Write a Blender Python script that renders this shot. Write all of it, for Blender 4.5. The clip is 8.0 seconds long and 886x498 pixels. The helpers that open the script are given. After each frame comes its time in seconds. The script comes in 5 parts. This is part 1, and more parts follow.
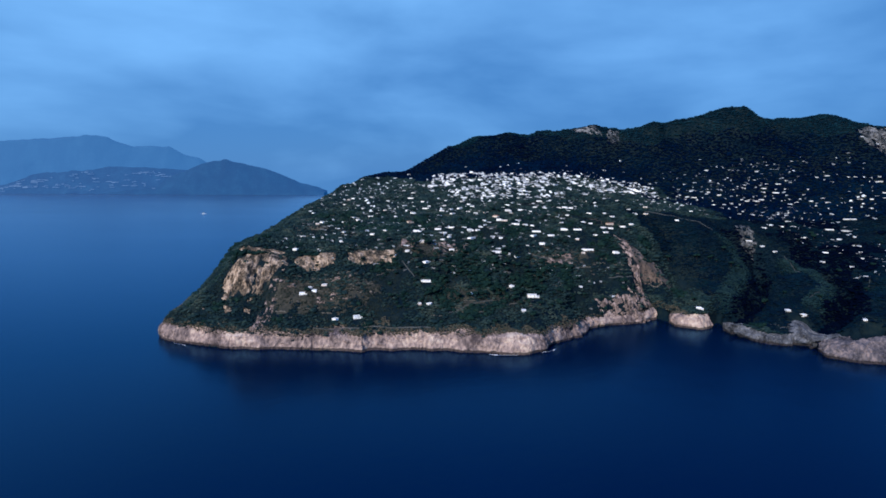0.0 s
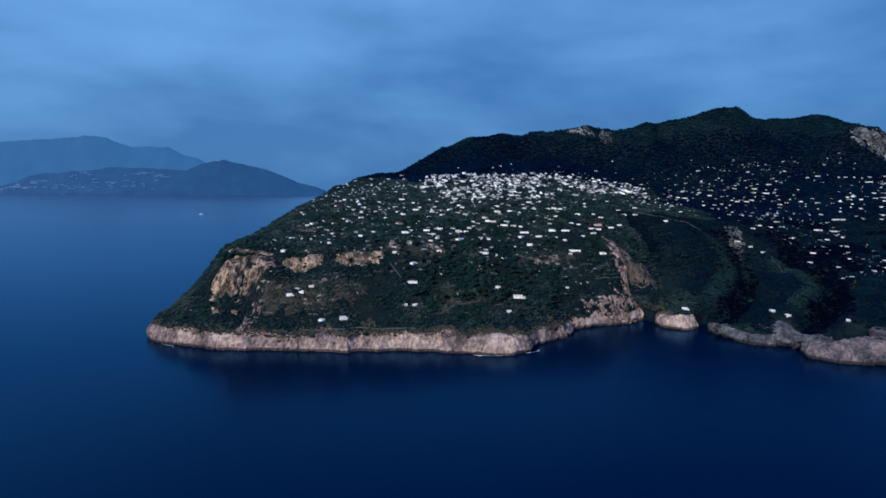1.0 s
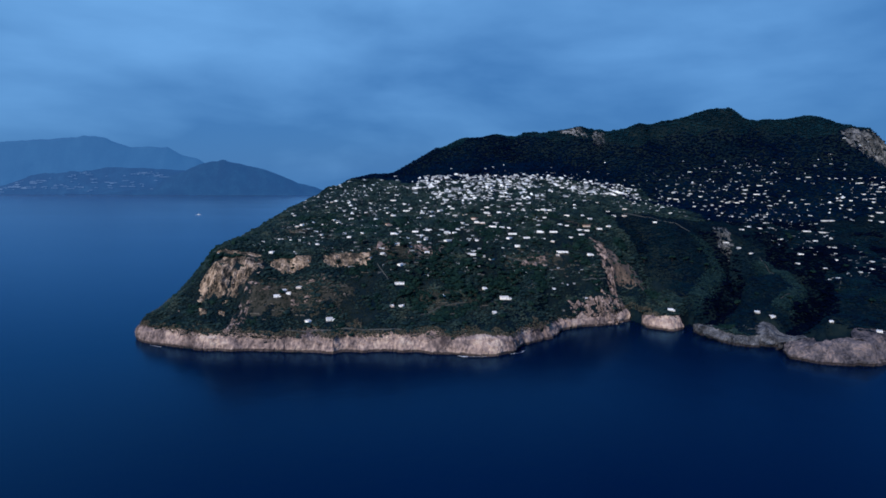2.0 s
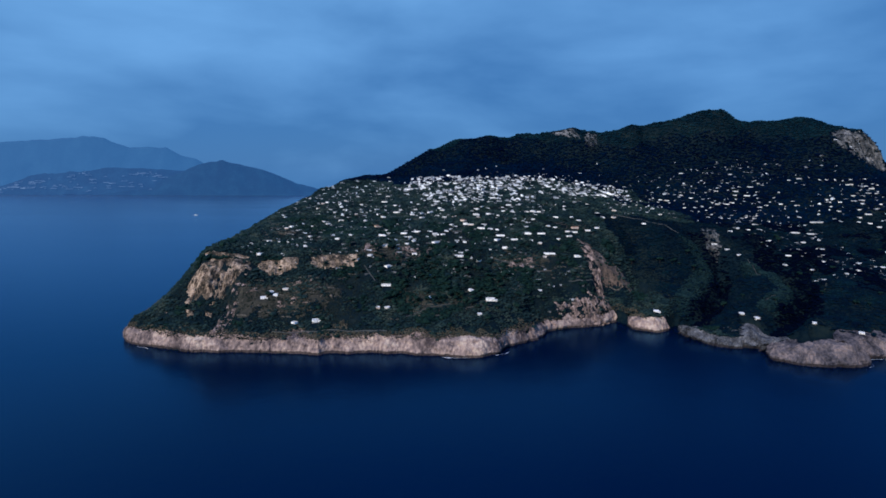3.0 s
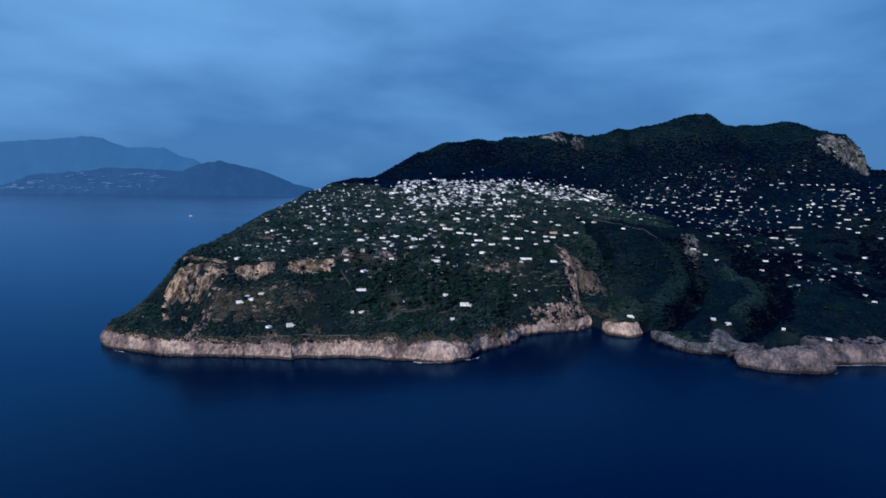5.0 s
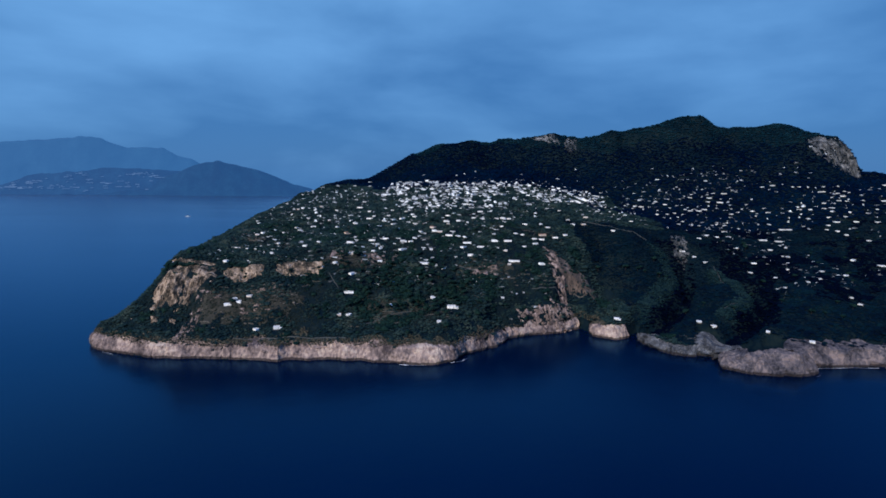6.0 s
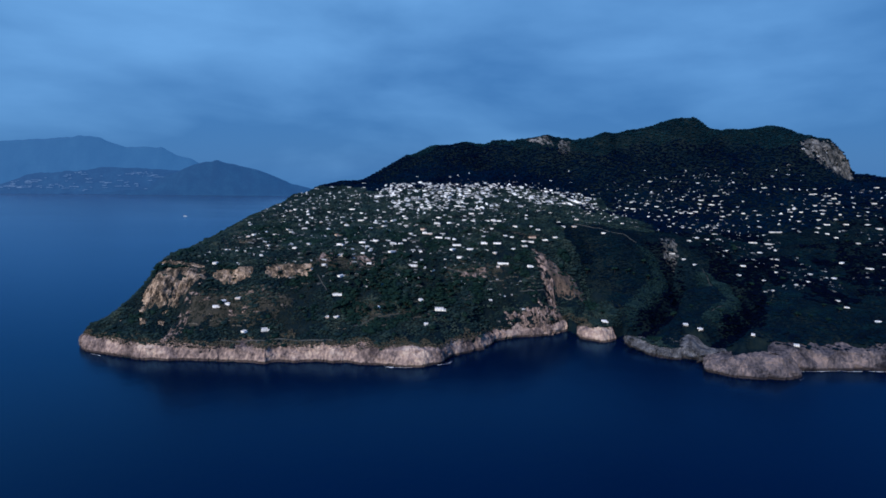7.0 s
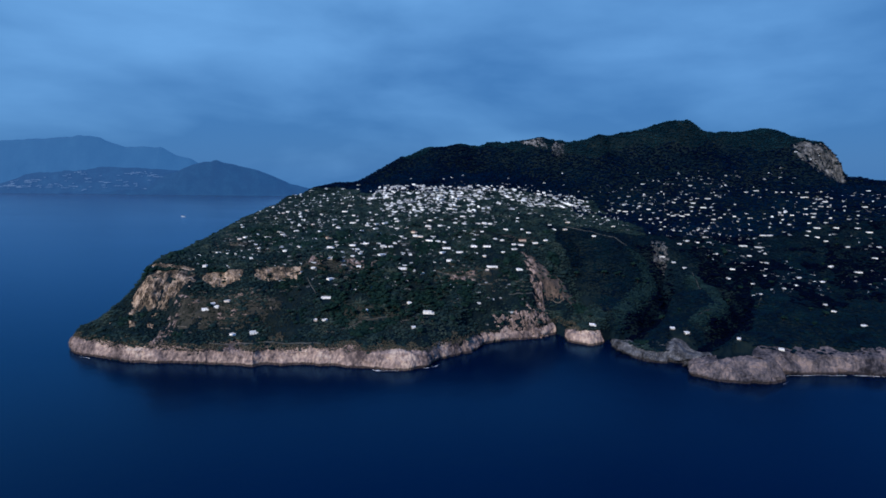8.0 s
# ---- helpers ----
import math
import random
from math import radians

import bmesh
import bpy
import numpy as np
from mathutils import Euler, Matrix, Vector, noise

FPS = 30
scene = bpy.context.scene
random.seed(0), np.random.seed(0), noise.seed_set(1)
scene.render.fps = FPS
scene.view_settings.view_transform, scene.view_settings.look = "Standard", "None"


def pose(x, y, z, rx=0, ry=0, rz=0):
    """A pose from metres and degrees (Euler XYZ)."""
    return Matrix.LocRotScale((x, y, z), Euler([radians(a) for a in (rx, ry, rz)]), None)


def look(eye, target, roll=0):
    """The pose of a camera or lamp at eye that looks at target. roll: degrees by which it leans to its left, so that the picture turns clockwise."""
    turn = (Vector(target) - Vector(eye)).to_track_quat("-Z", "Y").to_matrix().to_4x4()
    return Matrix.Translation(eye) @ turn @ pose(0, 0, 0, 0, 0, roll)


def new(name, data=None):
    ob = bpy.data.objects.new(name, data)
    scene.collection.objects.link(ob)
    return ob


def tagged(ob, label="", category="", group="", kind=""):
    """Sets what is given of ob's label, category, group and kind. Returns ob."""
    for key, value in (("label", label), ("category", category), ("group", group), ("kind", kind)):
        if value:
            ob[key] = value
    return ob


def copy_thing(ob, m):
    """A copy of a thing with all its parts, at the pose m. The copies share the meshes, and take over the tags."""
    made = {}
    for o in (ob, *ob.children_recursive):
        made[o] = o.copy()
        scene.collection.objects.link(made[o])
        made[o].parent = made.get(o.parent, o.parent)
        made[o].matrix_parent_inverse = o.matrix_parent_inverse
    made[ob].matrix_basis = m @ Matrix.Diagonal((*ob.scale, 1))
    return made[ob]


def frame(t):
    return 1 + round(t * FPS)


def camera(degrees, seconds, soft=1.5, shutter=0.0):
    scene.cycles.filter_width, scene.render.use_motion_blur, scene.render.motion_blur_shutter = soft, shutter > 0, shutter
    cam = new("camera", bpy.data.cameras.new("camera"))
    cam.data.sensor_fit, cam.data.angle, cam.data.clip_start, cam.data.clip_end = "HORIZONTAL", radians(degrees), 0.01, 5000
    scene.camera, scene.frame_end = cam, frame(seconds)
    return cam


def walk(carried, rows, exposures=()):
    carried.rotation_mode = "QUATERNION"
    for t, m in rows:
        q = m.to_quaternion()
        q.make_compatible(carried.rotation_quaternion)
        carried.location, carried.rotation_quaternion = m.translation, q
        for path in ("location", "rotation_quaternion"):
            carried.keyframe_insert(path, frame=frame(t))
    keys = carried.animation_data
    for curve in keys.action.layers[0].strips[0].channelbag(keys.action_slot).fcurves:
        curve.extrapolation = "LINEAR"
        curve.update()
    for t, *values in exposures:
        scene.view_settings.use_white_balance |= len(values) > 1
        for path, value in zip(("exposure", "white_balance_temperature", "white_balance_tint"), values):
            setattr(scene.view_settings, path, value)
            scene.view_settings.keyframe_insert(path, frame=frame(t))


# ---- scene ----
cam = camera(77.8, 8.0, 1.7)
PATH = [
    (0, (2.541, -0.468, 197.587), (2.605, 1.512, 197.31), 0.3),
    (0.5, (11.54, -3.478, 199.223), (11.601, -1.498, 198.945), 0.2),
    (1, (20.323, -5.711, 200.438), (20.384, -3.732, 200.16), 0.2),
    (1.5, (28.868, -8.081, 201.849), (28.928, -6.101, 201.57), 0.2),
    (3, (55.723, -14.873, 206.254), (55.78, -12.894, 205.975), 0.2),
    (3.5, (64.108, -16.89, 207.933), (64.164, -14.911, 207.654), 0.2),
    (4, (72.908, -18.796, 209.963), (72.963, -16.816, 209.684), 0.2),
    (4.5, (81.134, -20.66, 212.25), (81.188, -18.68, 211.971), 0.3),
    (6, (105.876, -26.04, 218.808), (105.929, -24.06, 218.528), 0.4),
    (6.5, (114.218, -28.192, 221.492), (114.269, -26.213, 221.21), 0.4),
    (7, (122.266, -29.736, 223.773), (122.317, -27.757, 223.491), 0.5),
    (7.5, (130.416, -31.54, 226.465), (130.465, -29.561, 226.182), 0.6),
    (8, (138.202, -33.27, 229.395), (138.251, -31.291, 229.112), 0.6),
]
walk(cam, [(t, look(eye, target, roll)) for t, eye, target, roll in PATH], [(0, 0.36, 5900, 10), (0.5, 0.1, 5900, 10), (1.0, 0.0, 5900, 10), (8, 0.0, 5900, 10)])

# ---- sky, sun and exposure ----
SUN_TURN, SUN_RISE = 216.0, 29.0
world = bpy.data.worlds.new("sky")
scene.world = world
world.use_nodes = True
wn, wl = world.node_tree.nodes, world.node_tree.links
wn.clear()
sky = wn.new("ShaderNodeTexSky")
sky.sky_type, sky.sun_disc = "NISHITA", False
sky.sun_elevation, sky.sun_rotation = radians(SUN_RISE), radians(SUN_TURN)
sky.altitude, sky.air_density, sky.dust_density, sky.ozone_density = 200, 1.0, 0.6, 4.0
tint = wn.new("ShaderNodeMix")
tint.data_type, tint.blend_type = "RGBA", "MULTIPLY"
tint.inputs[0].default_value = 1.0
tint.inputs[7].default_value = (0.62, 0.86, 1.2, 1)
wl.new(sky.outputs[0], tint.inputs[6])
where = wn.new("ShaderNodeTexCoord")
flat = wn.new("ShaderNodeMapping")
flat.inputs["Scale"].default_value = (1.0, 1.0, 2.8)
flat.inputs["Location"].default_value = (0.35, 0.0, 0.1)
wl.new(where.outputs["Generated"], flat.inputs["Vector"])
cloud = wn.new("ShaderNodeTexNoise")
cloud.inputs["Scale"].default_value, cloud.inputs["Detail"].default_value, cloud.inputs["Roughness"].default_value = 2.6, 5.0, 0.48
cloud.inputs["Distortion"].default_value = 0.15
wl.new(flat.outputs[0], cloud.inputs["Vector"])
apart = wn.new("ShaderNodeSeparateXYZ")
wl.new(where.outputs["Generated"], apart.inputs[0])
lift = wn.new("ShaderNodeMath")
lift.operation = "MULTIPLY_ADD"
lift.inputs[1].default_value = 0.84
wl.new(apart.outputs["Z"], lift.inputs[0])
slant = wn.new("ShaderNodeMath")
slant.operation = "MULTIPLY_ADD"
slant.inputs[1].default_value = -0.19
thick = wn.new("ShaderNodeMath")
thick.operation = "MULTIPLY_ADD"
thick.inputs[1].default_value, thick.inputs[2].default_value = 4.0, 0.0
wl.new(apart.outputs["Z"], thick.inputs[0])
east = wn.new("ShaderNodeMath")
east.operation = "MULTIPLY"
wl.new(apart.outputs["X"], east.inputs[0])
wl.new(thick.outputs[0], east.inputs[1])
wl.new(east.outputs[0], slant.inputs[0])
calm = wn.new("ShaderNodeMath")
calm.operation = "MULTIPLY_ADD"
calm.inputs[1].default_value, calm.inputs[2].default_value = 1.0, -0.04
wl.new(cloud.outputs["Fac"], calm.inputs[0])
wl.new(calm.outputs[0], slant.inputs[2])
gloom = wn.new("ShaderNodeMath")
gloom.operation = "MULTIPLY"
gloom.use_clamp = True
high = wn.new("ShaderNodeMath")
high.operation = "MULTIPLY_ADD"
high.use_clamp = True
high.inputs[1].default_value, high.inputs[2].default_value = 4.0, -1.0
wl.new(apart.outputs["Z"], high.inputs[0])
wl.new(apart.outputs["X"], gloom.inputs[0])
wl.new(high.outputs[0], gloom.inputs[1])
under = wn.new("ShaderNodeMath")
under.operation = "MULTIPLY_ADD"
under.inputs[1].default_value = -0.5
wl.new(gloom.outputs[0], under.inputs[0])
wl.new(slant.outputs[0], under.inputs[2])
wl.new(under.outputs[0], lift.inputs[2])
deck = wn.new("ShaderNodeValToRGB")
deck.color_ramp.elements[0].position, deck.color_ramp.elements[1].position = 0.44, 0.88
deck.color_ramp.elements[0].color, deck.color_ramp.elements[1].color = (0.058, 0.180, 0.405, 1), (0.18, 0.402, 0.715, 1)
wl.new(lift.outputs[0], deck.inputs["Fac"])
tenfold = wn.new("ShaderNodeMix")
tenfold.data_type, tenfold.blend_type = "RGBA", "MULTIPLY"
tenfold.inputs[0].default_value = 1.0
tenfold.inputs[7].default_value = (10, 10, 10, 1)
dusk = wn.new("ShaderNodeMapRange")
dusk.interpolation_type = "SMOOTHSTEP"
dusk.inputs["From Min"].default_value, dusk.inputs["From Max"].default_value = 0.40, 0.58
wl.new(apart.outputs["Z"], dusk.inputs["Value"])
zenith = wn.new("ShaderNodeMix")
zenith.data_type, zenith.blend_type = "RGBA", "MULTIPLY"
zenith.inputs[7].default_value = (0.12, 0.6, 1.0, 1)
wl.new(dusk.outputs[0], zenith.inputs[0])
wl.new(deck.outputs[0], zenith.inputs[6])
wl.new(zenith.outputs[2], tenfold.inputs[6])
overcast = wn.new("ShaderNodeMix")
overcast.data_type = "RGBA"
overcast.inputs[0].default_value = 0.93
wl.new(tint.outputs[2], overcast.inputs[6])
wl.new(tenfold.outputs[2], overcast.inputs[7])
air = wn.new("ShaderNodeBackground")
air.inputs["Strength"].default_value = 0.1
wl.new(overcast.outputs[2], air.inputs["Color"])
wl.new(air.outputs[0], wn.new("ShaderNodeOutputWorld").inputs["Surface"])

sun = new("sun", bpy.data.lights.new("sun", "SUN"))
sun.data.energy, sun.data.angle, sun.data.color = 4.1, radians(14), (1.0, 0.84, 0.69)
turn, rise = radians(SUN_TURN), radians(SUN_RISE)
SUN_AT = Vector((math.sin(turn) * math.cos(rise), math.cos(turn) * math.cos(rise), math.sin(rise)))
sun.matrix_world = look(SUN_AT * 1000, (0, 0, 0))
scene.view_settings.exposure = 0.0


# ---- materials ----
def surface(name, colours, size, rough=0.85, bump=0.0, bump_size=None, metal=0.0, random_source="", detail=6.0, stretch=(1, 1, 1), spread=0.25, gloss=0.5, sharp=1.0):
    """A material whose colour wanders between colours by two layers of noise, the larger of that size in metres."""
    m = bpy.data.materials.new(name)
    m.use_nodes = True
    n, l = m.node_tree.nodes, m.node_tree.links
    shader = n["Principled BSDF"]
    shader.inputs["Roughness"].default_value, shader.inputs["Metallic"].default_value = rough, metal
    shader.inputs["Specular IOR Level"].default_value = gloss
    at = n.new("ShaderNodeNewGeometry")
    scale = n.new("ShaderNodeMapping")
    scale.inputs["Scale"].default_value = stretch
    l.new(at.outputs["Position"], scale.inputs["Vector"])
    big = n.new("ShaderNodeTexNoise")
    big.inputs["Scale"].default_value, big.inputs["Detail"].default_value, big.inputs["Roughness"].default_value = 1 / size, detail, 0.62
    l.new(scale.outputs[0], big.inputs["Vector"])
    fine = n.new("ShaderNodeTexNoise")
    fine.inputs["Scale"].default_value, fine.inputs["Detail"].default_value = 7.3 / size, 4.0
    l.new(scale.outputs[0], fine.inputs["Vector"])
    mix = n.new("ShaderNodeMath")
    mix.operation = "MULTIPLY_ADD"
    mix.inputs[1].default_value = 0.35
    l.new(fine.outputs["Fac"], mix.inputs[0])
    part_of = n.new("ShaderNodeMath")
    part_of.operation = "MULTIPLY"
    part_of.inputs[1].default_value = 0.65
    l.new(big.outputs["Fac"], part_of.inputs[0])
    l.new(part_of.outputs[0], mix.inputs[2])
    value = mix.outputs[0]
    if random_source:
        if random_source == "object":
            chance = n.new("ShaderNodeObjectInfo").outputs["Random"]
        else:
            chance = at.outputs["Random Per Island"]
        shift = n.new("ShaderNodeMath")
        shift.operation = "MULTIPLY_ADD"
        shift.inputs[1].default_value, shift.inputs[2].default_value = spread, -spread / 2
        l.new(chance, shift.inputs[0])
        total = n.new("ShaderNodeMath")
        total.operation = "ADD"
        l.new(shift.outputs[0], total.inputs[0])
        l.new(value, total.inputs[1])
        value = total.outputs[0]
    ramp_node = n.new("ShaderNodeValToRGB")
    e = ramp_node.color_ramp.elements
    low, high = 0.5 - 0.18 / sharp, 0.5 + 0.18 / sharp
    e[0].position, e[1].position = low, high
    e[0].color, e[1].color = (*colours[0], 1), (*colours[-1], 1)
    for k, c in enumerate(colours[1:-1], 1):
        e.new(low + (high - low) * k / (len(colours) - 1)).color = (*c, 1)
    l.new(value, ramp_node.inputs["Fac"])
    l.new(ramp_node.outputs[0], shader.inputs["Base Color"])
    if bump:
        relief = n.new("ShaderNodeTexNoise")
        relief.inputs["Scale"].default_value, relief.inputs["Detail"].default_value = 1 / (bump_size or size), 8.0
        l.new(scale.outputs[0], relief.inputs["Vector"])
        b = n.new("ShaderNodeBump")
        b.inputs["Strength"].default_value, b.inputs["Distance"].default_value = 1.0, bump
        l.new(relief.outputs["Fac"], b.inputs["Height"])
        l.new(b.outputs[0], shader.inputs["Normal"])
    return m


ROCK = surface("pale limestone", [(0.0562, 0.0444, 0.0453), (0.159, 0.123, 0.115), (0.309, 0.233, 0.201), (0.487, 0.386, 0.312)], 26, 0.9, 0.7, 3.2, detail=9.0, stretch=(1, 1, 0.6), gloss=0.12, sharp=1.6)
CRAG = surface("weathered crag", [(0.0147, 0.0157, 0.0126), (0.065, 0.0514, 0.0377), (0.22, 0.161, 0.113), (0.441, 0.338, 0.252)], 8, 0.92, 0.8, 1.8, stretch=(1, 1, 0.22), gloss=0.12, sharp=1.8)
GREY_CRAG = surface("grey mountain rock", [(0.00865, 0.0129, 0.0156), (0.0389, 0.0432, 0.0468), (0.104, 0.107, 0.109), (0.234, 0.232, 0.226)], 16, 0.92, 0.8, 3.0, stretch=(1, 1, 0.4), gloss=0.12, sharp=1.5)
BROWN_CRAG = surface("earthy brown crag", [(0.0266, 0.0273, 0.0238), (0.103, 0.0768, 0.0654), (0.229, 0.171, 0.149), (0.434, 0.337, 0.305)], 5, 0.92, 0.6, 1.4, stretch=(1, 1, 0.4), gloss=0.08, sharp=1.3)
SOIL = surface("dry soil and scrub", [(0.000784, 0.0045, 0.0116), (0.00275, 0.00931, 0.0157), (0.00745, 0.015, 0.0178), (0.0147, 0.021, 0.0204)], 40, 0.95, 0.8, 4.0, gloss=0.03)
BUSH = surface("evergreen leaves", [(0.00255, 0.00988, 0.015), (0.00753, 0.0199, 0.0228), (0.018, 0.0348, 0.0319), (0.0464, 0.0615, 0.0476)], 24, 0.85, 0.2, 0.8, random_source="island", spread=0.05, gloss=0.05, sharp=1.25)
# Leaf colours darkened and blued: eastern shade and haze painted into maquis and oak.
SHADE_MAQUIS = surface("shade-toned maquis leaves", [(0.000209, 0.00324, 0.0109), (0.000828, 0.00762, 0.0165), (0.00293, 0.0153, 0.0213)], 26, 0.85, 0.2, 0.8, random_source="island", spread=0.08, gloss=0.04, sharp=1.3)
SHADE_OAK = surface("shade-darkened holm oak leaves", [(6.24e-05, 0.000828, 0.00538), (0.000125, 0.00179, 0.00867), (0.000564, 0.00357, 0.0117)], 45, 0.9, 0.2, 1.2, random_source="island", spread=0.06, gloss=0.02)
# Distance haze is painted into these mountain plants as blue.
HAZE_WOODS = surface("haze-blue mountain woods", [(6.34e-05, 0.00236, 0.0132), (0.000254, 0.00542, 0.0204), (0.00114, 0.0105, 0.0264)], 90, 0.9, 0.2, 1.2, random_source="island", spread=0.05, gloss=0.02, sharp=1.3)
UPLAND = surface("thin mountain grass and scrub", [(0.00116, 0.00986, 0.0217), (0.00363, 0.0184, 0.0292), (0.00876, 0.0305, 0.0394)], 50, 0.9, 0.2, 1.2, random_source="island", spread=0.06, gloss=0.02, sharp=1.3)
PINE = surface("pine needles", [(0.00228, 0.0103, 0.0114), (0.0057, 0.0182, 0.016), (0.0114, 0.0274, 0.0205)], 8, 0.85, 0.3, 0.6, random_source="island", spread=0.25, gloss=0.04)
HEATH = surface("dry heath", [(0.00555, 0.0119, 0.0111), (0.0118, 0.0193, 0.0163), (0.025, 0.0304, 0.0238)], 18, 0.9, 0.2, 0.5, random_source="island", spread=0.15, gloss=0.05)
# Paler leaves stand in for light catching the spurs' brows.
LIT_BROW = surface("lit grey-green brow heath", [(0.00368, 0.013, 0.017), (0.0084, 0.0229, 0.0251), (0.0178, 0.037, 0.0354)], 18, 0.9, 0.2, 0.5, random_source="island", spread=0.15, gloss=0.04)
STONE = surface("loose limestone", [(0.0276, 0.0276, 0.0248), (0.069, 0.0626, 0.0534), (0.156, 0.136, 0.115)], 3, 0.95, 0.1, 0.4, random_source="island", spread=0.35, gloss=0.1)
GREY_SHORE = surface("grey shore rock", [(0.0153, 0.0174, 0.0213), (0.0422, 0.0452, 0.0532), (0.0923, 0.0963, 0.106), (0.177, 0.178, 0.189)], 9, 0.9, 0.6, 1.6, stretch=(1, 1, 0.5), gloss=0.1, sharp=1.3)
HEAD = surface("orange-grey headland rock", [(0.017, 0.0171, 0.0228), (0.0568, 0.0526, 0.0611), (0.113, 0.0979, 0.104), (0.204, 0.162, 0.153)], 22, 0.92, 0.6, 2.4, detail=9.0, stretch=(1, 1, 0.45), gloss=0.1, sharp=1.6)
BARK = surface("pine bark", [(0.022, 0.019, 0.017), (0.045, 0.038, 0.033)], 0.6, 0.95, 0.03, 0.2, gloss=0.12)
PLASTER = surface("white limewash", [(0.48, 0.50, 0.50), (0.82, 0.83, 0.81), (0.92, 0.93, 0.90), (0.93, 0.94, 0.91)], 4, 0.75, 0.02, 0.6, random_source="object", spread=0.5)
CREAM = surface("cream render", [(0.50, 0.40, 0.31), (0.60, 0.50, 0.41), (0.66, 0.58, 0.50)], 4, 0.8, 0.02, 0.6, random_source="object", spread=0.3)
ROOFING = surface("pale roof screed", [(0.55, 0.54, 0.52), (0.70, 0.69, 0.67), (0.80, 0.79, 0.78)], 3, 0.85, 0.02, 0.5, random_source="object", spread=0.3)
TILES = surface("terracotta tiles", [(0.20, 0.09, 0.055), (0.30, 0.15, 0.09), (0.36, 0.20, 0.13)], 2, 0.85, 0.05, 0.4)
BLIND = surface("weathered grey-blue shutters", [(0.242, 0.252, 0.26), (0.396, 0.399, 0.4)], 0.8, 0.7)
SHUTTER = surface("green painted shutters", [(0.03, 0.05, 0.035), (0.05, 0.075, 0.05)], 0.8, 0.6)
TERRACE = surface("drystone terrace wall", [(0.0428, 0.0414, 0.0367), (0.0812, 0.0765, 0.067), (0.145, 0.135, 0.118)], 2.0, 0.95, 0.15, 0.5, gloss=0.12)
TRACK = surface("pale gravel track", [(0.0305, 0.0346, 0.0336), (0.0854, 0.0936, 0.0933)], 3.0, 0.95, 0.05, 0.4, gloss=0.12)
FOAM = surface("white surf", [(0.55, 0.58, 0.60), (0.85, 0.86, 0.88)], 1.5, 0.7)
HULL = surface("white gelcoat", [(0.76, 0.76, 0.75), (0.84, 0.84, 0.83)], 3.0, 0.3)


def tide(m, reach=2.3):
    """Dark weed and wet stone along the water's edge."""
    n, l = m.node_tree.nodes, m.node_tree.links
    shader = n["Principled BSDF"]
    at, part_z, ragged, level, wet = (n.new("ShaderNode" + k) for k in ("NewGeometry", "SeparateXYZ", "TexNoise", "Math", "MapRange"))
    l.new(at.outputs["Position"], part_z.inputs[0])
    ragged.inputs["Scale"].default_value = 0.25
    l.new(at.outputs["Position"], ragged.inputs["Vector"])
    level.operation = "MULTIPLY_ADD"
    level.inputs[1].default_value = -2.4
    l.new(ragged.outputs["Fac"], level.inputs[0])
    l.new(part_z.outputs["Z"], level.inputs[2])
    wet.inputs["From Min"].default_value, wet.inputs["From Max"].default_value = reach - 1.2, reach - 0.2
    wet.inputs["To Min"].default_value, wet.inputs["To Max"].default_value = 0.85, 0.0
    l.new(level.outputs[0], wet.inputs["Value"])
    stain = n.new("ShaderNodeMix")
    stain.data_type = "RGBA"
    stain.inputs[7].default_value = (0.020, 0.017, 0.019, 1)
    l.new(wet.outputs[0], stain.inputs[0])
    l.new(shader.inputs["Base Color"].links[0].from_socket, stain.inputs[6])
    l.new(stain.outputs[2], shader.inputs["Base Color"])


for stone in (ROCK, HEAD, GREY_SHORE):
    tide(stone)


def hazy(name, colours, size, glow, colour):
    """Far land: its surface colour, with the air's haze painted on as emission."""
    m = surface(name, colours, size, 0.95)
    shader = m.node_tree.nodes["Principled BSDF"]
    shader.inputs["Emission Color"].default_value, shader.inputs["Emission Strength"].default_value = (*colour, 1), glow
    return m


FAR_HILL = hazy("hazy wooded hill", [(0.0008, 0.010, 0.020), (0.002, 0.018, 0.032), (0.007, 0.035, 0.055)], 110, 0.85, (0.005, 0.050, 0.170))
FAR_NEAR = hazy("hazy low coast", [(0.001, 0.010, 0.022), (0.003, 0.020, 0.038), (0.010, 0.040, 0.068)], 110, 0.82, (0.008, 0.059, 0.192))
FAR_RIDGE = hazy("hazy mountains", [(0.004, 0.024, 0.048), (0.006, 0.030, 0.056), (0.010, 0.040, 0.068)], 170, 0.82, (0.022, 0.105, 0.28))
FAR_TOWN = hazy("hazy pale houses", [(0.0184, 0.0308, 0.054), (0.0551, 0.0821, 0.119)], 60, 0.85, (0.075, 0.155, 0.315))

SEA = bpy.data.materials.new("deep sea")
SEA.use_nodes = True
n, l = SEA.node_tree.nodes, SEA.node_tree.links
n.remove(n["Principled BSDF"])
deep_water, mirror, share = n.new("ShaderNodeBsdfDiffuse"), n.new("ShaderNodeBsdfGlossy"), n.new("ShaderNodeFresnel")
mirror.inputs["Roughness"].default_value = 0.22
share.inputs["IOR"].default_value = 1.33
blend = n.new("ShaderNodeMixShader")
l.new(share.outputs[0], blend.inputs[0])
l.new(deep_water.outputs[0], blend.inputs[1])
l.new(mirror.outputs[0], blend.inputs[2])
l.new(blend.outputs[0], n["Material Output"].inputs["Surface"])
place = n.new("ShaderNodeNewGeometry")
drift = n.new("ShaderNodeTexNoise")
drift.inputs["Scale"].default_value, drift.inputs["Detail"].default_value = 0.0022, 4.0
l.new(place.outputs["Position"], drift.inputs["Vector"])
